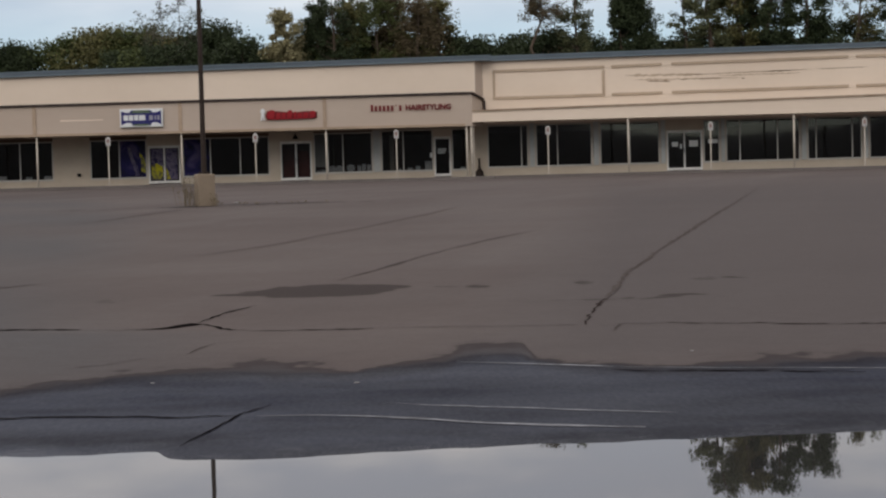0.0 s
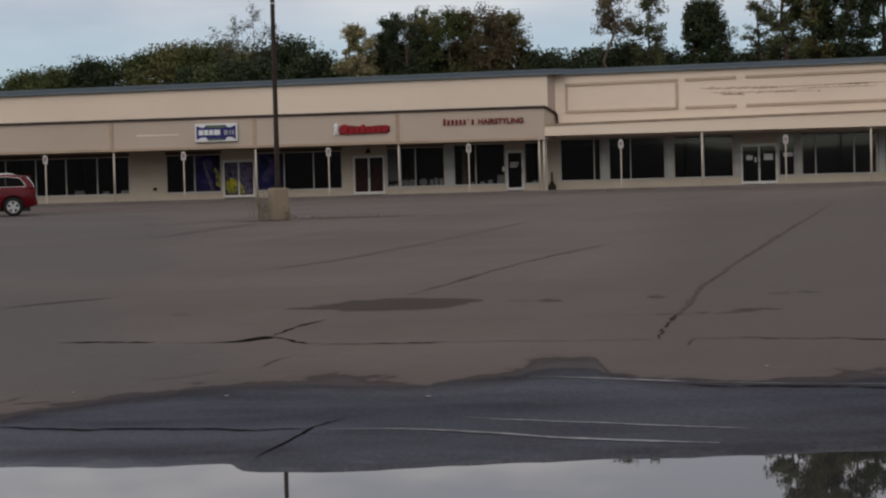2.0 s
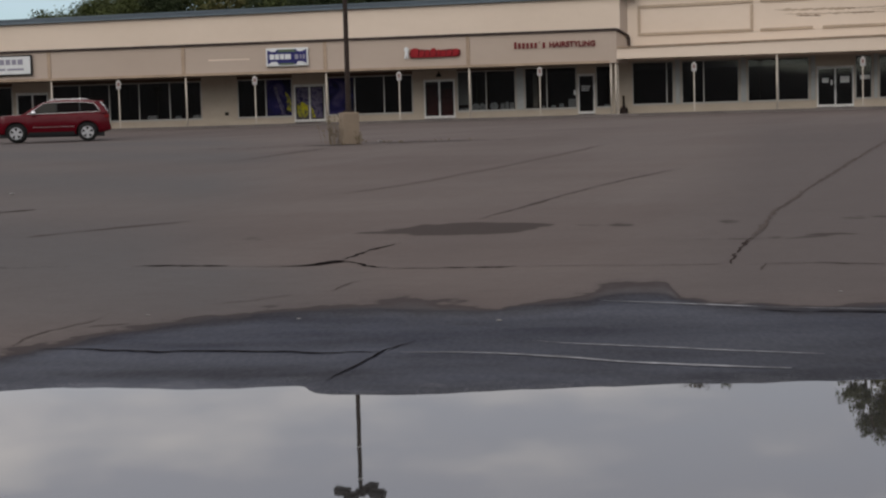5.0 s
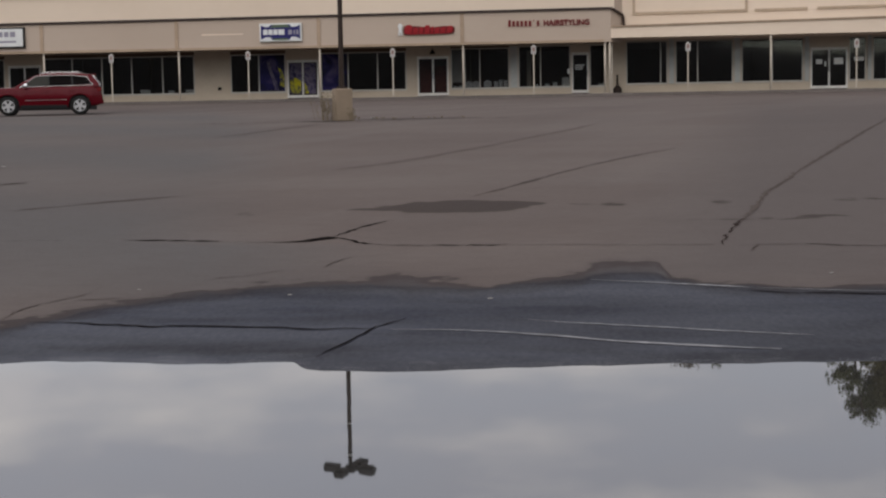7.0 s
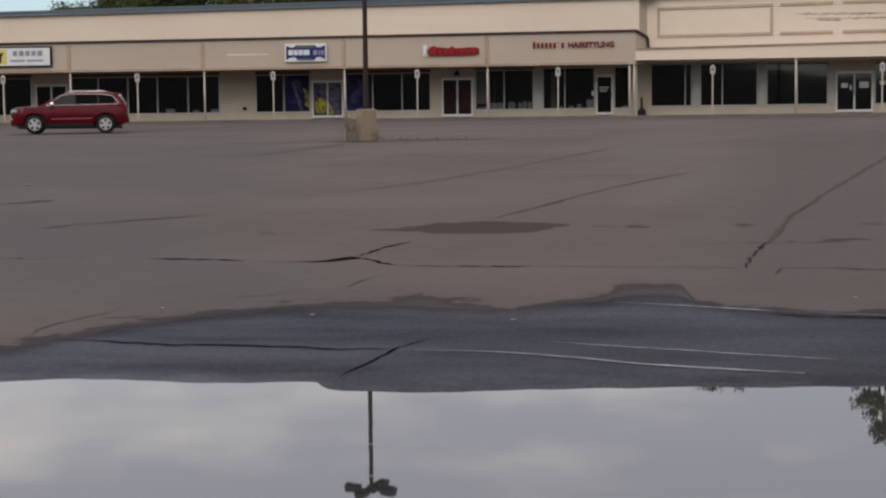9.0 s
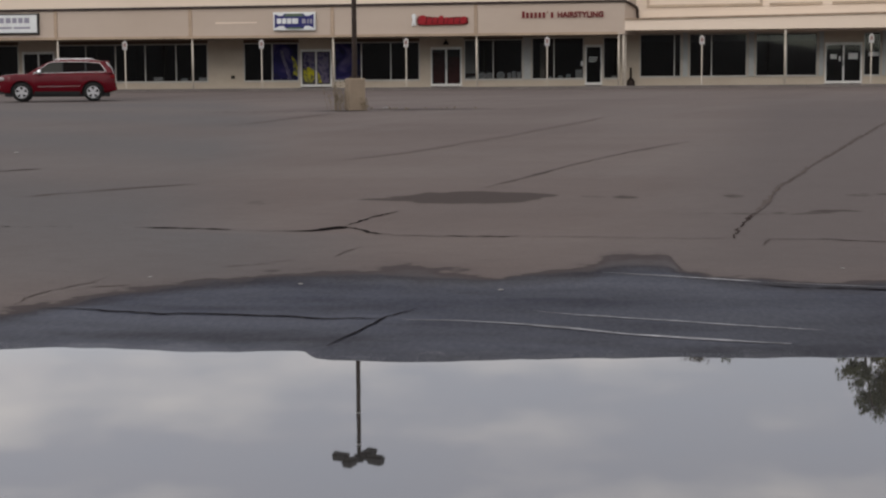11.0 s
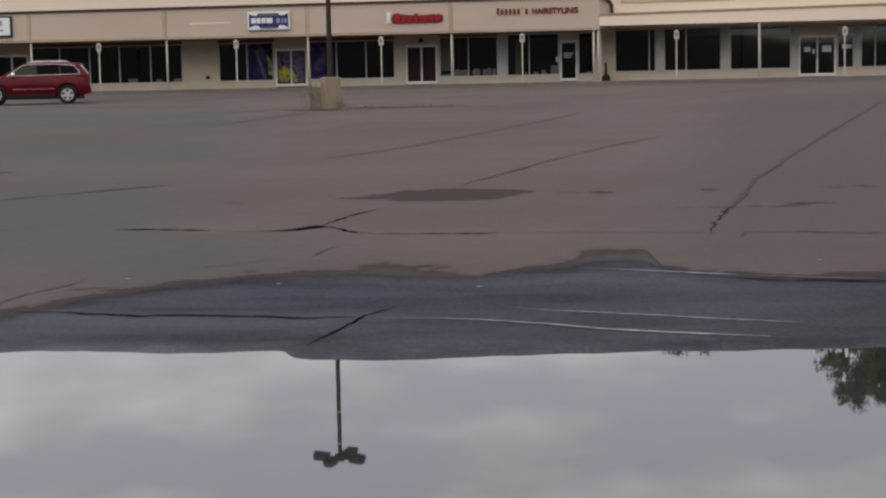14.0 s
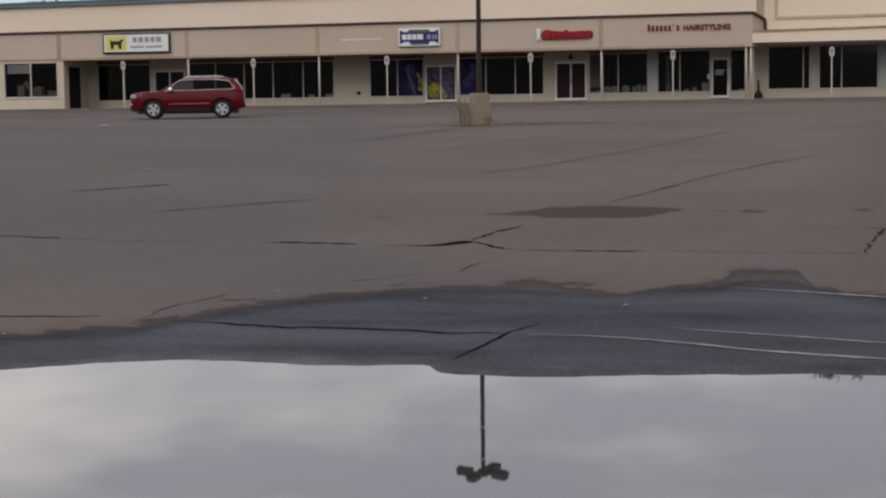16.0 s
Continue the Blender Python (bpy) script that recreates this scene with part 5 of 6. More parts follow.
        for sx in (-0.86, 0.21, 1.1):
            part("door_seam", skin([(sx, 0.42), (sx + 0.012, 0.42), (sx + 0.012, 1.15), (sx, 1.15)], 0.003, 0.006, s), CAR_TRIM, c)
        m = part("mirror", lathe([(0.02, -0.10), (0.08, -0.08), (0.095, 0.0), (0.08, 0.08), (0.02, 0.1)], 12, centre=(-0.72, s * 1.03, 1.22)), CHROME, c, "bright door mirror", True)
        part("mirror_arm", box(-0.75, -0.69, min(s * 0.9, s * 1.0), max(s * 0.9, s * 1.0), 1.17, 1.20), CAR_TRIM, m)
        part("roof_rail", tube([(-0.1, s * 0.62, 1.74), (0.0, s * 0.62, 1.79), (1.4, s * 0.62, 1.80), (1.55, s * 0.62, 1.75)], [0.018] * 4, 6), CHROME, c)
        part("headlight", box(-2.40, -1.98, s * 0.68 - 0.17, s * 0.68 + 0.19, 0.86, 1.01, 0.05), HEADLIGHT, c)
        part("fog_lamp", box(-2.44, -2.22, s * 0.62 - 0.10, s * 0.62 + 0.12, 0.57, 0.66, 0.02), HEADLIGHT, c)
        part("tail_light", box(2.14, 2.37, s * 0.72 - 0.11, s * 0.72 + 0.09, 0.96, 1.14, 0.03), TAIL, c)
        for wx in (-1.46, 1.455):
            w = part("wheel", lathe([(0.24, -0.11), (0.36, -0.12), (0.385, -0.08), (0.385, 0.08), (0.36, 0.12), (0.24, 0.11)], 28,
                                    centre=(wx, s * 0.82, 0.385), axis="y"), TYRE, c, "black tyre", True)
            o = s * 0.935
            part("rim", lathe([(0.225, -0.012), (0.255, -0.012), (0.255, 0.014), (0.225, 0.014), (0.225, -0.012)], 24, centre=(wx, o, 0.385), axis="y", caps=False), RIM, w)
            part("hub", lathe([(0.06, -0.015), (0.07, 0.0), (0.06, 0.015)], 12, centre=(wx, o, 0.385), axis="y"), RIM, w)
            for k in range(5):
                a = 2 * math.pi * k / 5 + 0.3
                bm = extrude_xz([(0.05, -0.045), (0.235, -0.065), (0.235, 0.065), (0.05, 0.045)], o - 0.012, o + 0.012)
                bmesh.ops.rotate(bm, verts=bm.verts[:], cent=(0, 0, 0), matrix=Matrix.Rotation(a, 3, "Y"))
                bmesh.ops.translate(bm, verts=bm.verts[:], vec=(wx, 0, 0.385))
                part("spoke", bm, RIM, w)
    for wx in (-1.46, 1.455):
        part("wheel_well", box(wx - 0.5, wx + 0.5, -0.80, 0.80, 0.30, 0.88), CAR_TRIM, c)
    part("grille", box(-2.44, -2.36, -0.5, 0.5, 0.76, 0.96, 0.01), CHROME, c)
    part("front_bumper", box(-2.45, -2.25, -0.66, 0.66, 0.40, 0.60, 0.05), CAR_RED, c)
    part("rear_bumper", box(2.2, 2.45, -0.70, 0.70, 0.44, 0.64, 0.05), CAR_RED, c)
    part("bumper_lip", box(-2.40, -2.2, -0.8, 0.8, 0.32, 0.405, 0.02), CAR_TRIM, c)
    part("rear_spoiler", box(1.85, 2.17, -0.6, 0.6, 1.66, 1.71, 0.015), CAR_RED, c)
    part("number_plate", box(2.415, 2.425, -0.15, 0.15, 0.78, 0.90), SIGN_WHITE, c)
    return c


cz = float(ground_z(-20.45, 59.2))
suv = build_car(-20.45, 59.2, cz - 0.005, 17)
suv.scale = (0.945, 0.945, 0.945)

# ---- lamp pole ----
PX, PY = -5.82, 41.0
pz = float(ground_z(PX, PY))
lp = thing("parking_lot_light", "tall bronze light pole on a chipped concrete base", "street lamp", at=(PX, PY, pz - 0.02))
bm = box(-0.235, 0.235, -0.235, 0.235, 0, 0.89, 0.03)
for v in bm.verts:
    v.co.x += 0.012 * math.sin(9 * v.co.z + 3 * v.co.y)
bmesh.ops.rotate(bm, verts=bm.verts[:], cent=(0, 0, 0), matrix=Matrix.Rotation(radians(24), 3, "Z"))
part("concrete_base", bm, CONCRETE, lp, "square weathered concrete base")
part("base_plate", box(-0.15, 0.15, -0.15, 0.15, 0.89, 0.91), RUST, lp)
for sx in (-0.11, 0.11):
    for sy in (-0.11, 0.11):
        part("bolt", lathe([(0.016, 0.91), (0.016, 0.96)], 8, centre=(sx, sy, 0)), RUST, lp)
part("pole", lathe([(0.074, 0.91), (0.065, 3.5), (0.057, 7.26)], 12), RUST, lp)
for z0, z1 in ((5.93, 5.96), (6.82, 6.88)):
    part("band", lathe([(0.078, z0), (0.078, z1)], 10), SIGN_WHITE, lp, "pale metal band")
top = 7.24
part("tenon", box(-0.14, 0.14, -0.13, 0.13, 7.13, 7.35, 0.02), LAMP_MAT, lp)
for i, a in enumerate((66, 339, 172, 250)):
    r = radians(a)
    ca, sa = math.cos(r), math.sin(r)
    arm = part("arm", tube([(0.08 * ca, 0.08 * sa, top), (0.40 * ca, 0.40 * sa, top + 0.02)], [0.055, 0.05], 6), LAMP_MAT, lp)
    bm = box(0.31, 0.76, -0.155, 0.155, top - 0.10, top + 0.10, 0.02)
    for v in bm.verts:
        if v.co.z > top:
            v.co.x = 0.535 + (v.co.x - 0.535) * 0.86
            v.co.y *= 0.82
    bmesh.ops.rotate(bm, verts=bm.verts[:], cent=(0, 0, top), matrix=Matrix.Rotation(0.05 * (-1) ** i, 3, "Y"))
    bmesh.ops.rotate(bm, verts=bm.verts[:], cent=(0, 0, top), matrix=Matrix.Rotation(r, 3, "Z"))
    part("lamp_head", bm, LAMP_MAT, arm, "boxy black floodlight")
    bm = box(0.36, 0.71, -0.13, 0.13, top - 0.118, top - 0.102)
    bmesh.ops.rotate(bm, verts=bm.verts[:], cent=(0, 0, top), matrix=Matrix.Rotation(r, 3, "Z"))
    part("lens", bm, LAMP_GLASS, arm)


def weeds(x, y, n, height, spread, seed):
    """Dry stalks that lean out of the ground."""
    rnd = random.Random(seed)
    bm = bmesh.new()
    for _ in range(n):
        bx, by = x + rnd.gauss(0, spread * 0.5), y + rnd.gauss(0, 0.12)
        h = height * rnd.uniform(0.45, 1.05)
        lx, ly = rnd.gauss(-0.06, 0.12) * h, rnd.gauss(0, 0.1) * h
        z0 = float(ground_z(bx, by)) - 0.01
        tube([(bx, by, z0), (bx + lx * 0.4, by + ly * 0.4, z0 + h * 0.6), (bx + lx, by + ly, z0 + h)], [0.006, 0.005, 0.002], 3, bm)
        for k in range(3):
            f = rnd.uniform(0.4, 1.0)
            p = Vector((bx + lx * f, by + ly * f, z0 + h * f))
            a = rnd.uniform(0, 6.28)
            q = p + Vector((math.cos(a) * 0.07, math.sin(a) * 0.07, 0.05))
            vs = [bm.verts.new(p), bm.verts.new(p.lerp(q, 0.5) + Vector((0, 0, 0.018))), bm.verts.new(q), bm.verts.new(p.lerp(q, 0.5) - Vector((0, 0, 0.012)))]
            bm.faces.new(vs)
    return bm


solid("dry_weeds", weeds(PX - 0.42, PY - 0.1, 34, 0.88, 0.28, 21), STRAW, "tuft of dry straw-coloured weeds by the pole base", "weeds", "weeds at the pole", "stuff")
solid("dry_weeds", weeds(PX + 0.34, PY - 0.2, 12, 0.35, 0.14, 22), STRAW, "thin tuft of dry weeds by the pole base", "weeds", "weeds at the pole", "stuff")
solid("dry_weeds", weeds(PX + 1.6, PY + 0.2, 14, 0.06, 1.6, 23), STRAW, "low dry weeds along an asphalt seam", "weeds", "weeds at the pole", "stuff")

# ---- small things by the shops ----
ub = thing("smokers_urn", "dark narrow-necked ash urn standing by the wall", "ash urn", at=(3.22 * K, 81.0, 2.34))
part("bowl", lathe([(0.16, 0), (0.23, 0.05), (0.22, 0.28), (0.10, 0.42), (0.06, 0.5)], 16), RUST, ub, smooth=True)
part("neck", lathe([(0.06, 0.5), (0.05, 0.92), (0.065, 0.95), (0.065, 1.0)], 12), RUST, ub, smooth=True)
solid("meter_box", box(-17.6 * K, -17.42 * K, WALL - 0.12, WALL - 0.002, zw(2.86), zw(3.02), 0.015), DARK, "small dark utility box on the wall", "utility box")
sp = thing("downpipe", "slim cream rainwater pipe at the shop corner", "pipe", at=(0, 0, 0))
part("pipe", tube([(2.98, 78.4, 2.34), (2.98, 78.4, 5.0), (3.02, 78.7, 5.15)], [0.04] * 3, 8), POST_MAT, sp)
for a, b, z0, z1, m, lab in ((-15.38, -14.06, ZS_L + 0.06, ZT_L - 0.06, MURAL, "purple printed film covering the window"),
                             (-12.08, -10.76, ZS_L + 0.06, ZT_L - 0.06, MURAL, "purple printed film covering the window"),
                             (-13.78, -13.17, zw(2.60), zw(4.18), MURAL_LIGHT, "lilac printed film on the door glass"),
                             (-13.03, -12.43, zw(2.60), zw(4.18), MURAL_LIGHT, "lilac printed film on the door glass")):
    solid("window_film", box(a * K, b * K, WALL + 0.005, WALL + 0.012, z0, z1), m, lab, "window film", "window films")
for pts in ([(-13.77, 2.62), (-13.2, 2.62), (-13.2, 3.25), (-13.5, 3.45), (-13.77, 3.35)], [(-14.3, 3.05), (-14.08, 2.95), (-14.08, 3.5), (-14.16, 3.75), (-14.32, 3.95), (-14.4, 4.0), (-14.3, 3.6)],
            [(-13.0, 2.62), (-12.8, 2.62), (-12.9, 3.0), (-13.02, 3.2)]):
    solid("window_film", extrude_xz([(px * K, zw(q)) for px, q in pts], WALL - 0.004, WALL + 0.002), MURAL_YELLOW, "yellow printed shape on the glass", "window film", "window films")
solid("window_film", extrude_xz([(px * K, zw(q)) for px, q in ((-14.62, 2.82), (-14.4, 2.8), (-14.5, 3.3), (-14.72, 3.8), (-14.82, 4.25), (-15.02, 4.35), (-14.9, 3.85), (-14.72, 3.35))], WALL - 0.002, WALL + 0.003), MURAL_LIGHT,
      "pale lilac printed shape on the glass", "window film", "window films")
# goods on the sills and behind the glass
rnd = random.Random(11)


def carton(x, z, w, h, y=WALL + 0.24):
    solid("carton", box(x * K - w / 2, x * K + w / 2, y, y + 0.25, z, z + h, 0.01), rnd.choice([PAPER, PAPER, WHITE]), "pale cardboard box standing inside the window", "box", "boxes in the windows")


def shelf(x0, x1, z, y=WALL + 0.22):
    s = thing("display_shelf", "low dark display ledge behind the shop window", "shelf", "display ledges")
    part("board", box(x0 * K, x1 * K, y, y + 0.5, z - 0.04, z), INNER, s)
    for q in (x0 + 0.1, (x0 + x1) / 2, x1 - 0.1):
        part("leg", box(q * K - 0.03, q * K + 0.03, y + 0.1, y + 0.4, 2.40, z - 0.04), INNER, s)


for x0, x1 in ((-5.3, -2.4), (-1.78, 0.8), (1.85, 2.58), (-31.9, -29.2), (-26.7, -19.0)):
    shelf(x0, x1, ZS_L + 0.02)
for x, w, h in ((-5.15, 0.22, 0.14), (-4.85, 0.3, 0.16), (-3.02, 0.2, 0.36), (-2.78, 0.2, 0.44), (-2.52, 0.2, 0.4), (-0.9, 0.14, 0.16), (-0.37, 0.24, 0.18), (0.04, 0.24, 0.26),
                (0.58, 0.36, 0.5), (2.4, 0.28, 0.16), (-21.6, 0.5, 0.26), (-19.2, 0.4, 0.22), (-20.2, 0.3, 0.2), (-25.0, 0.4, 0.3)):
    carton(x, ZS_L + 0.02, w, h)
for x, r in ((-4.42, 0.20), (-4.06, 0.20), (-3.46, 0.22)):
    pl = thing("display_plate", "round pale plate standing on the window ledge", "plate", "plates in the window", at=(x * K, WALL + 0.36, ZS_L + 0.02))
    bm = lathe([(0.02, 0.03), (r * 0.6, 0.025), (r, -0.01), (r, -0.025), (r * 0.55, 0.005), (0.02, 0.01)], 20, axis="y", centre=(0, 0, r), caps=False)
    part("dish", bm, PAPER, pl, smooth=True)
    part("foot", box(-0.08, 0.08, -0.02, 0.10, 0, 0.03), INNER, pl)
solid("wood_partition", box(-1.42 * K, -1.18 * K, WALL + 0.25, WALL + 0.31, ZS_L + 0.02, zw(4.6)), CARTON, "tan wooden partition inside the salon window", "partition")
for x, w, h in ((-36.9, 0.5, 0.7), (-36.4, 0.55, 0.5), (-35.9, 0.4, 0.62), (-35.2, 0.35, 0.4), (-34.8, 0.4, 0.3), (-36.6, 0.3, 0.95)):
    solid("carton", box(x - w / 2, x + w / 2, FACE + 0.8, FACE + 1.2, 2.34, 2.98 + h, 0.01), CARTON, "tall stack of pale cartons inside the window", "box", "boxes in the windows")
solid("notice_paper", box(-37.35, -36.0, FACE + 0.085, FACE + 0.09, 4.3, 4.8), PAPER, "pale blind hanging in the corner window", "notice", "paper notices")
for x0, x1, z0, z1, pl in ((13.3, 13.62, 3.62, 3.86, 0), (14.2, 14.66, 3.60, 3.92, 0), (13.72, 13.82, 3.5, 3.75, 0), (0.68, 0.86, 3.38, 3.62, 0), (15.2, 15.7, 3.75, 3.95, 0)):
    solid("notice_paper", box(x0 * K, x1 * K, WALL + 0.008, WALL + 0.012, zw(z0), zw(z1)), PAPER, "white paper notice taped to the glass", "notice", "paper notices")
for i, zz in enumerate((3.78, 3.68, 3.58)):
    solid("door_lettering", box(1.08 * K, (1.55 - 0.05 * i) * K, WALL + 0.008, WALL + 0.012, zw(zz), zw(zz + 0.05)), PAPER, "small pale lettering on the salon door", "lettering", "door lettering")
# boards added behind the glass to give the reddish tone of the inside
for x0, x1, z0, z1 in ((-6.98, -6.36, 2.52, 4.15), (-6.2, -5.58, 2.52, 3.9)):
    solid("red_backing", box(x0 * K, x1 * K, WALL + 0.3, WALL + 0.36, zw(z0) - 0.15, zw(z1)), PANEL_RED, "plain dark red board added behind the door glass", "display", "display stands")
blind = thing("window_blind", "pale fabric blind hanging inside the shop window", "blind")
for q in range(7):
    part("fabric_slat", box((-5.30 + 0.092 * q) * K, (-5.30 + 0.092 * q + 0.086) * K, WALL + 0.16 + 0.012 * (q % 2), WALL + 0.168 + 0.012 * (q % 2), ZS_L + 0.35, zw(4.70)), BLIND, blind)
part("headrail", box(-5.31 * K, -4.66 * K, WALL + 0.15, WALL + 0.20, zw(4.70) + 0.002, zw(4.74)), BLIND, blind)
# wall lamp over a door
wlamp = thing("wall_lamp", "small dark wall lamp above the double door", "lamp", at=(-6.28 * K, WALL - 0.12, zw(4.52)))
part("shade", lathe([(0.16, 0), (0.12, 0.12), (0.04, 0.2), (0.03, 0.3)], 12), BLACK, wlamp, smooth=True)
part("bracket", box(-0.02, 0.02, 0, 0.118, 0.22, 0.27), BLACK, wlamp)
# roof vents
for vx in (-25.3, -10.6):
    v = thing("roof_vent", "small pale domed vent on the roof edge", "vent", "roof vents", at=(vx, 81.0, 7.75))
    part("pipe", lathe([(0.12, 0), (0.12, coping_z(vx) - 7.72)], 10), RIM, v)
    part("cowl", lathe([(0.26, coping_z(vx) - 7.74), (0.24, coping_z(vx) - 7.62), (0.10, coping_z(vx) - 7.54)], 12), SIGN_WHITE, v)
# litter
rnd = random.Random(3)
for lx, ly, sz in ((-3.05, 10.7, 0.011), (-1.88, 10.4, 0.012), (-0.45, 10.15, 0.014), (2.03, 11.2, 0.012), (-17.7, 43.45, 0.10), (-8.86, 23.55, 0.03), (-5.12, 42.4, 0.06), (-4.3, 8.8, 0.010)):
    bm = bmesh.new()
    bmesh.ops.create_icosphere(bm, subdivisions=2, radius=sz)
    for v in bm.verts:
        v.co *= rnd.uniform(0.7, 1.2)
        v.co.z *= 0.3
        v.co.x *= 1.5
        v.co += Vector((lx, ly, float(ground_z(lx, ly)) + sz * 0.35))
    solid("litter", bm, LITTER, "crumpled scrap of white paper on the asphalt", "litter", "scraps of litter")


# ---- trees ----
def leaf_quads(centres, size, rnd, droop=0.0):
    c = np.asarray(centres)
    n = len(c)
    a = np.random.RandomState(rnd.randint(0, 10 ** 6))
    u = a.normal(size=(n, 3))
    u /= np.linalg.norm(u, axis=1)[:, None]
    w = np.cross(u, a.normal(size=(n, 3)))
    w /= np.linalg.norm(w, axis=1)[:, None] + 1e-9
    s = size * a.uniform(0.6, 1.3, (n, 1))
    quad = np.stack([c + u * s, c + w * s * 0.55, c - u * s, c - w * s * 0.55], 1)
    return quad.reshape(-1, 3)


def crown_mesh(name, pts, size, mat, rnd):
    v = leaf_quads(pts, size, rnd)
    me = bpy.data.meshes.new(name)
    n = len(v) // 4
    me.from_pydata(v.tolist(), [], np.arange(n * 4).reshape(n, 4).tolist())
    me.materials.append(mat)
    return me


def tree(x, y, base, top, width, mat, seed, leaves=5000, bare=0.3, spread=0.16, size=0.16, clumps=60, label="", slim=False, lean=0.0, stem=1.0):
    """A tapered trunk, limbs that fork, and leaves in clumps round the twig ends."""
    rnd = random.Random(seed)
    h = top - base
    t = thing("tree", label or "leafy dark green tree behind the shops", "tree", "trees behind the shops", at=(x, y, base))
    bm = bmesh.new()
    r0 = (0.012 * h + 0.05) * stem
    spine = [(lean * h * (i / 6) ** 2 + rnd.gauss(0, 0.012 * h) * (i > 0), rnd.gauss(0, 0.012 * h) * (i > 0), h * 0.93 * i / 6) for i in range(7)]
    tube(spine, [r0 * (1 - 0.85 * i / 6) for i in range(7)], 7, bm)
    ends = []
    for i in range(clumps):
        f = bare + (1 - bare) * rnd.random() ** 0.85
        k = f * 6
        i0 = min(int(k), 5)
        p = Vector(spine[i0]).lerp(Vector(spine[i0 + 1]), k - i0)
        g = (f - bare) / (1 - bare)
        reach = width / 2 * (0.45 + 0.75 * math.sin(math.pi * min(max(g, 0.02) ** 0.75, 1)) if not slim else 0.55 + 0.5 * math.sin(math.pi * g)) * rnd.uniform(0.35, 1.0)
        a = rnd.uniform(0, 2 * math.pi)
        up = reach * rnd.uniform(0.1, 0.9)
        e = p + Vector((math.cos(a) * reach, math.sin(a) * reach, up))
        off = min(math.hypot(e.x - p.x, e.y - p.y) / (width * 0.62), 1)
        e.z = min(e.z, h * (1 - 0.30 * off * off) * rnd.uniform(0.90, 0.985))
        mid = p.lerp(e, 0.5) + Vector((0, 0, -0.06 * reach))
        if i % 2 == 0 or bare > 0.3:
            tube([p, mid, e], [r0 * 0.3 * (1 - 0.6 * f), r0 * 0.2 * (1 - 0.6 * f), 0.015], 5, bm)
        ends.append((e, 0.6 + 0.4 * rnd.random()))
        ends.append((mid.lerp(e, 0.5), 0.5))
    part("trunk", bm, BARK, t)
    rs = np.random.RandomState(seed)
    pick = rs.randint(0, len(ends), leaves)
    centres = np.array([tuple(e) for e, _ in ends])[pick]
    rad = np.array([q for _, q in ends])[pick][:, None] * spread * width
    pts = centres + np.clip(rs.normal(size=(leaves, 3)), -1.45, 1.45) * rad * np.array([0.55, 0.55, 0.45])
    over = pts[:, 2] > h
    pts[over, 2] = h - np.abs(rs.normal(size=over.sum())) * 0.6
    pts[:, 2] = np.maximum(pts[:, 2], 0.2)
    crown = new("crown", crown_mesh("crown", pts, size, mat, rnd))
    crown.parent = t
    return t


BZ = 2.3
# rounded broadleaf trees over the far shops
for i, (x, y, top, w, mt) in enumerate((
        (-57.5, 128, 12.6, 6, LEAF_GREEN), (-54.8, 130, 11.8, 4, LEAF_DARK),
        (-45.0, 126, 11.9, 5, LEAF_OLIVE), (-42.0, 124, 13.0, 5.5, LEAF_GREEN), (-38.4, 125, 14.2, 6, LEAF_GREEN), (-34.8, 122, 14.3, 5.5, LEAF_GREEN),
        (-31.6, 121, 14.7, 5, LEAF_DARK), (-28.4, 122, 15.4, 6, LEAF_GREEN), (-25.0, 120, 15.7, 6.5, LEAF_OLIVE), (-21.6, 119, 15.4, 6.5, LEAF_GREEN),
        (-18.6, 118, 15.0, 6, LEAF_OLIVE), (-15.2, 114, 15.2, 6.2, LEAF_DARK), (-12.8, 116, 13.4, 4.2, LEAF_DARK))):
    tree(x, y, BZ, top, w * 1.15, mt, 100 + i, leaves=24000, bare=0.2, size=0.115, clumps=90, spread=0.2, label="rounded dense green tree behind the shops")
# scrub along the rear of the shops
for i in range(26):
    x = -22 + i * 2.45
    rnd = random.Random(500 + i)
    tree(x + rnd.uniform(-0.8, 0.8), 106 + rnd.uniform(-3, 4), BZ, rnd.uniform(12.2, 13.6) + (0.6 if -9 < x < 2 else 0), rnd.uniform(4.0, 5.4), rnd.choice([LEAF_DARK, LEAF_GREEN, LEAF_DARK]), 300 + i,
         leaves=11000, bare=0.12, size=0.11, clumps=44, spread=0.24, label="low dark scrub tree behind the roof")
for i in range(15):
    rnd = random.Random(560 + i)
    tree(-7.5 + i * 2.6 + rnd.uniform(-0.6, 0.6), 111 + rnd.uniform(-2, 2), BZ, rnd.uniform(12.3, 13.3), rnd.uniform(4.4, 5.4), rnd.choice([LEAF_DARK, LEAF_DARK, LEAF_BROWN]), 360 + i,
         leaves=14000, bare=0.1, size=0.12, clumps=50, spread=0.26, label="low dark scrub tree behind the roof")
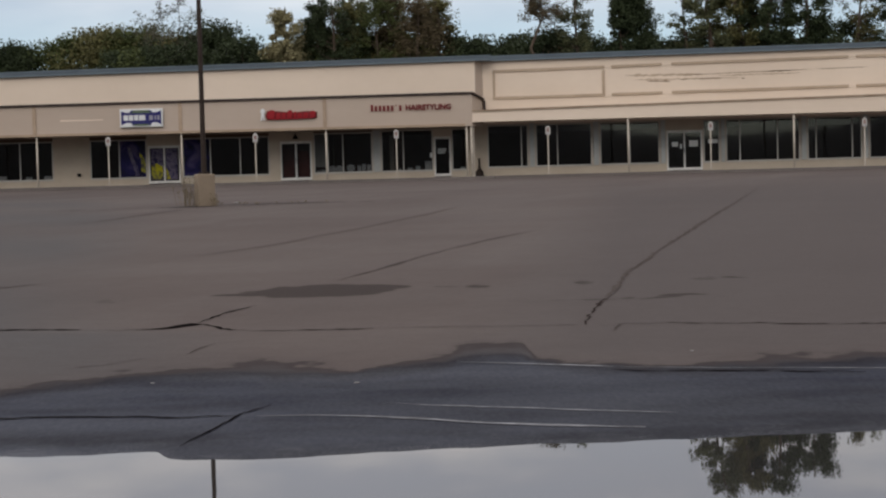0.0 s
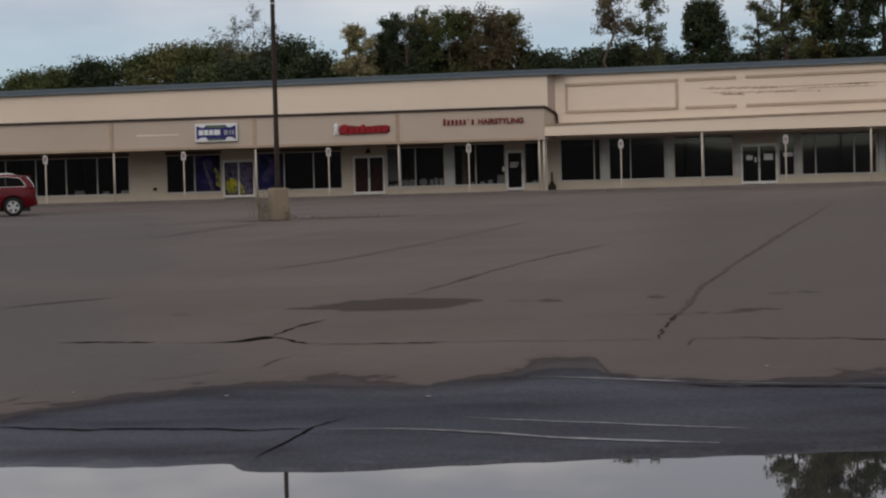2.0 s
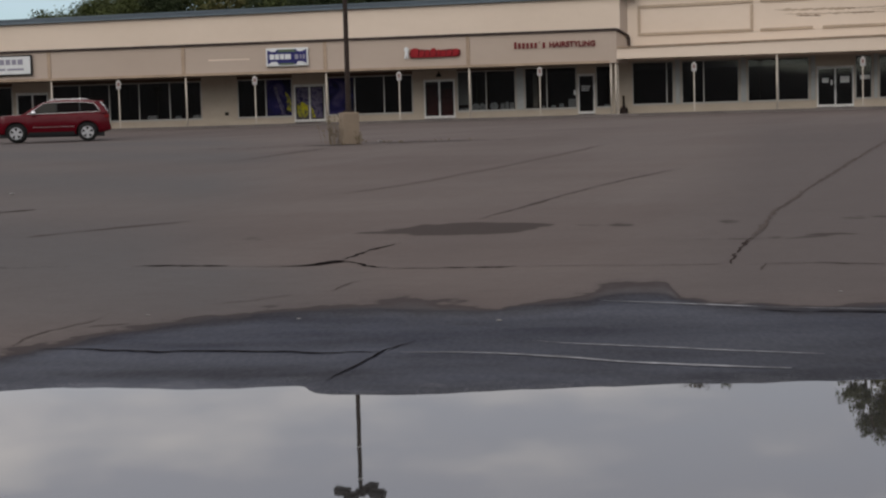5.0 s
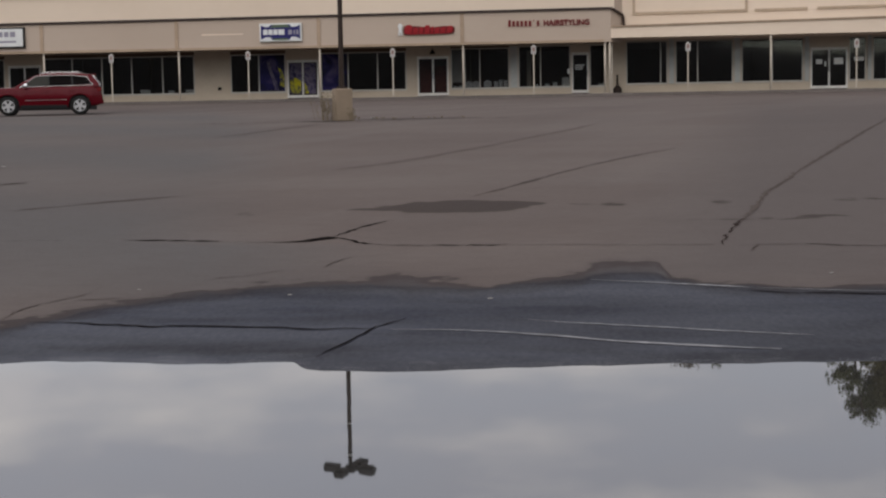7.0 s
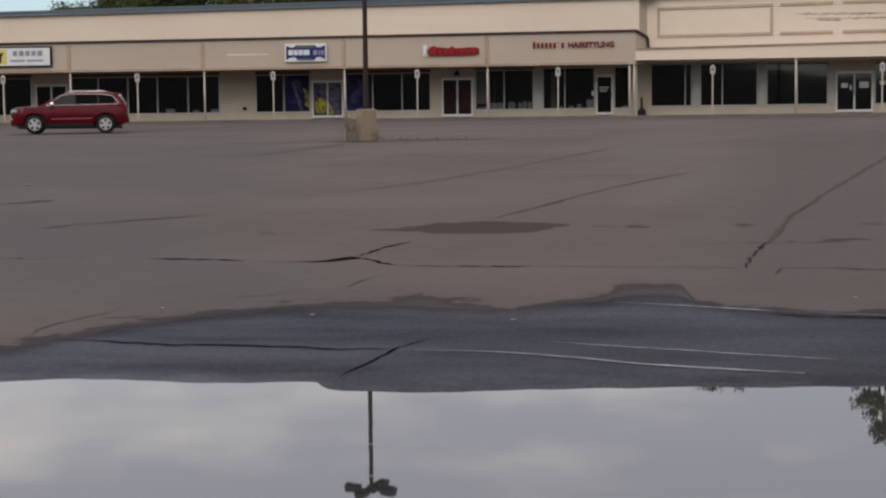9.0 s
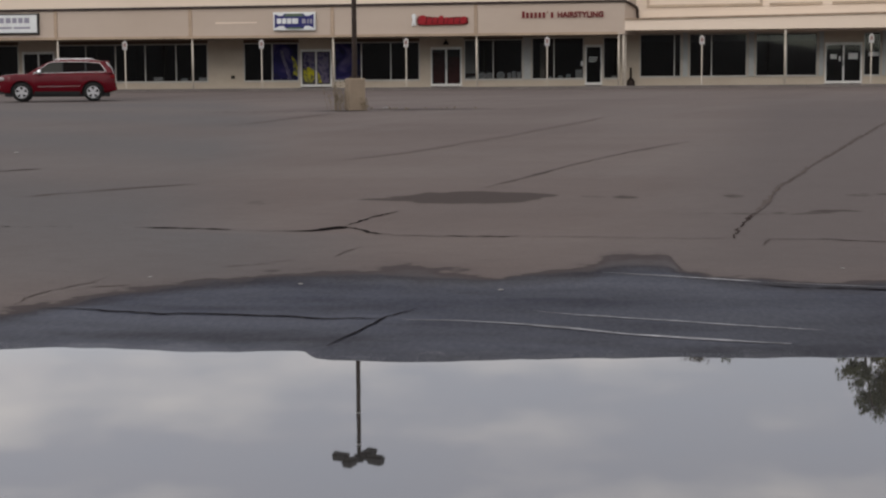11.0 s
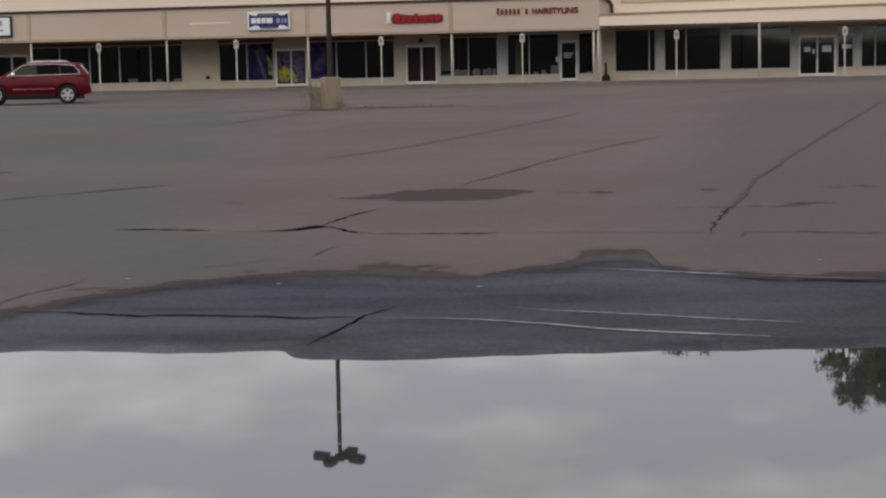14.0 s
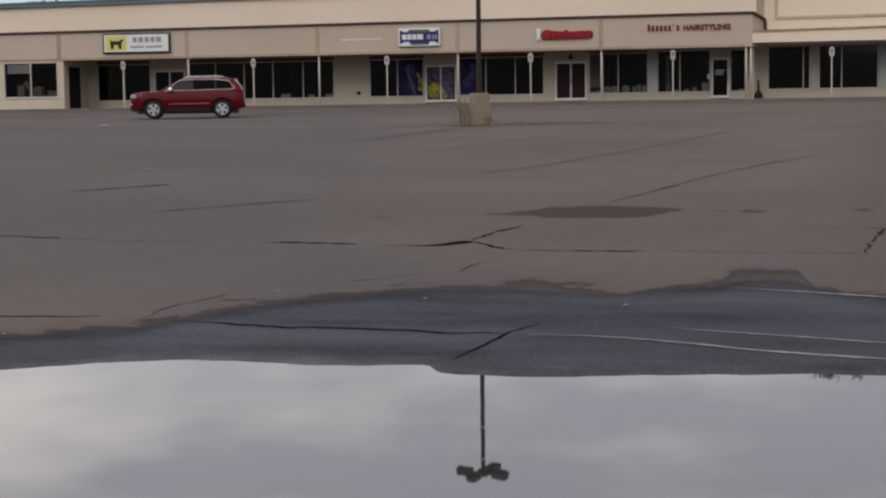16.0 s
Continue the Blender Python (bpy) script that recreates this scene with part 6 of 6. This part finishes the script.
# taller trees
for i, (x, y, top, w, mt, lv, br, sl, lab) in enumerate((
        (-8.9, 104, 15.6, 3.1, LEAF_YELLOW, 4200, 0.2, True, "slim tree with yellowing olive leaves"),
        (-5.6, 104, 16.1, 3.0, LEAF_DARK, 1900, 0.45, True, "tall slender tree with open dark foliage"),
        (-2.6, 105, 16.2, 4.2, LEAF_GREEN, 2300, 0.45, False, "tall open-crowned tree with gaps"),
        (0.2, 104, 16.1, 3.9, LEAF_BROWN, 2400, 0.4, False, "tall tree with brownish autumn leaves"),
        (1.7, 105, 16.0, 2.8, LEAF_OLIVE, 1500, 0.45, True, "tall tree with brownish autumn leaves"),
        (-6.9, 106, 15.2, 3.0, LEAF_MID, 3400, 0.3, False, "open-crowned tree with grey-green leaves"),
        (-4.1, 107, 16.4, 3.6, LEAF_MID, 4200, 0.3, False, "open-crowned tree with grey-green leaves"),
        (-1.2, 107, 16.5, 3.6, LEAF_OLIVE, 4200, 0.3, False, "tall tree with brownish autumn leaves"),
        (1.2, 107, 16.3, 3.2, LEAF_MID, 3800, 0.3, False, "open-crowned tree with grey-green leaves"),
        (8.2, 100, 16.4, 2.9, LEAF_BROWN, 1100, 0.78, False, "lone thin-stemmed tree with a high crown"),
        (-6.6, 105, 16.1, 2.4, LEAF_DARK, 2600, 0.45, True, "tall slender tree with open dark foliage"),
        (-4.6, 106, 16.2, 2.6, LEAF_OLIVE, 2400, 0.5, True, "tall tree with brownish autumn leaves"),
        (-1.8, 106, 16.2, 2.6, LEAF_BROWN, 2200, 0.5, True, "tall tree with brownish autumn leaves"),
        (0.9, 106, 16.1, 2.4, LEAF_MID, 2200, 0.5, True, "open-crowned tree with grey-green leaves"),
        (-9.3, 104.5, 14.6, 2.0, LEAF_YELLOW, 2400, 0.2, True, "slim tree with yellowing olive leaves"),
        (11.4, 103, 16.7, 3.0, LEAF_MID, 2400, 0.45, True, "slender tree with dark open foliage"),
        (15.1, 103, 16.0, 3.7, LEAF_DARK, 11000, 0.1, True, "dense dark upright tree behind the roof"),
        (14.0, 102, 15.6, 2.4, LEAF_DARK, 6500, 0.1, True, "dense dark upright tree behind the roof"),
        (18.9, 104, 16.2, 2.4, LEAF_MID, 1100, 0.35, True, "thin-leaved tree with gaps in its crown"),
        (20.6, 103, 20.9, 3.7, LEAF_MID, 6000, 0.35, False, "tall tree with thinning olive foliage"),
        (22.4, 103, 20.9, 3.8, LEAF_OLIVE, 6000, 0.35, False, "tall olive-green tree with a broad crown"),
        (24.6, 103, 20.9, 4.6, LEAF_DARK, 8000, 0.3, False, "tall olive-green tree with a broad crown"),
        (26.9, 103, 20.0, 4.4, LEAF_DARK, 7000, 0.3, False, "broad dark tree at the end of the row"),
        (23.3, 104.5, 20.0, 3.0, LEAF_DARK, 5000, 0.4, False, "tall olive-green tree with a broad crown"),
        (30.9, 104, 17.6, 3.2, LEAF_OLIVE, 1500, 0.4, True, "thin-leaved tree with gaps in its crown"),
        (33.6, 103, 16.5, 5.0, LEAF_DARK, 6000, 0.2, False, "broad dark tree at the end of the row"),
        (37.5, 104, 17.0, 5.0, LEAF_GREEN, 5000, 0.25, False, "broad dark tree at the end of the row"))):
    tree(x, y, BZ, top, w, mt, 700 + i, leaves=int(lv * 3.0), bare=br, slim=sl, size=0.085 if lv < 3000 else 0.095, clumps=46 if lv < 2600 else 150 if lv > 6000 and br < 0.25 else 70, spread=0.19, label=lab)


# a half-bare tree of thin stems that fan out of the scrub
for i, (x, top, w, ln) in enumerate(((-18.9, 16.7, 2.4, -0.11), (-18.4, 17.6, 2.0, -0.04), (-18.0, 18.4, 2.2, 0.03), (-17.9, 17.2, 1.8, 0.10))):
    tree(x, 113, BZ, top, w, LEAF_BARE, 830 + i, leaves=620, bare=0.66, size=0.085, clumps=30, spread=0.24, label="thin half-bare tree with sparse grey-green leaves", lean=ln, stem=0.35)


# wooded hills behind the camera, seen only in the glass
def hills():
    bm = bmesh.new()
    prev = None
    for i in range(61):
        x = -420 + 14 * i
        h = float(np.interp(x, [-420, 0, 20, 45, 55, 70, 82, 100, 130, 420], [34, 30, 24, 16, 13, 13.5, 15.5, 15, 19, 22])) + 1.2 * math.sin(i * 1.7)
        ring = [bm.verts.new(p) for p in ((x, -140, 0.2), (x, -155, h * 0.6), (x, -190, h), (x, -260, h * 0.8), (x, -300, 0.2))]
        if prev:
            for k in range(4):
                bm.faces.new((prev[k], ring[k], ring[k + 1], prev[k + 1]))
        prev = ring
    bmesh.ops.recalc_face_normals(bm, faces=bm.faces[:])
    return bm


solid("backdrop", hills(), FAR_WOODS, "dark wooded hillside across the road", "hills", kind="structure", smooth=True)
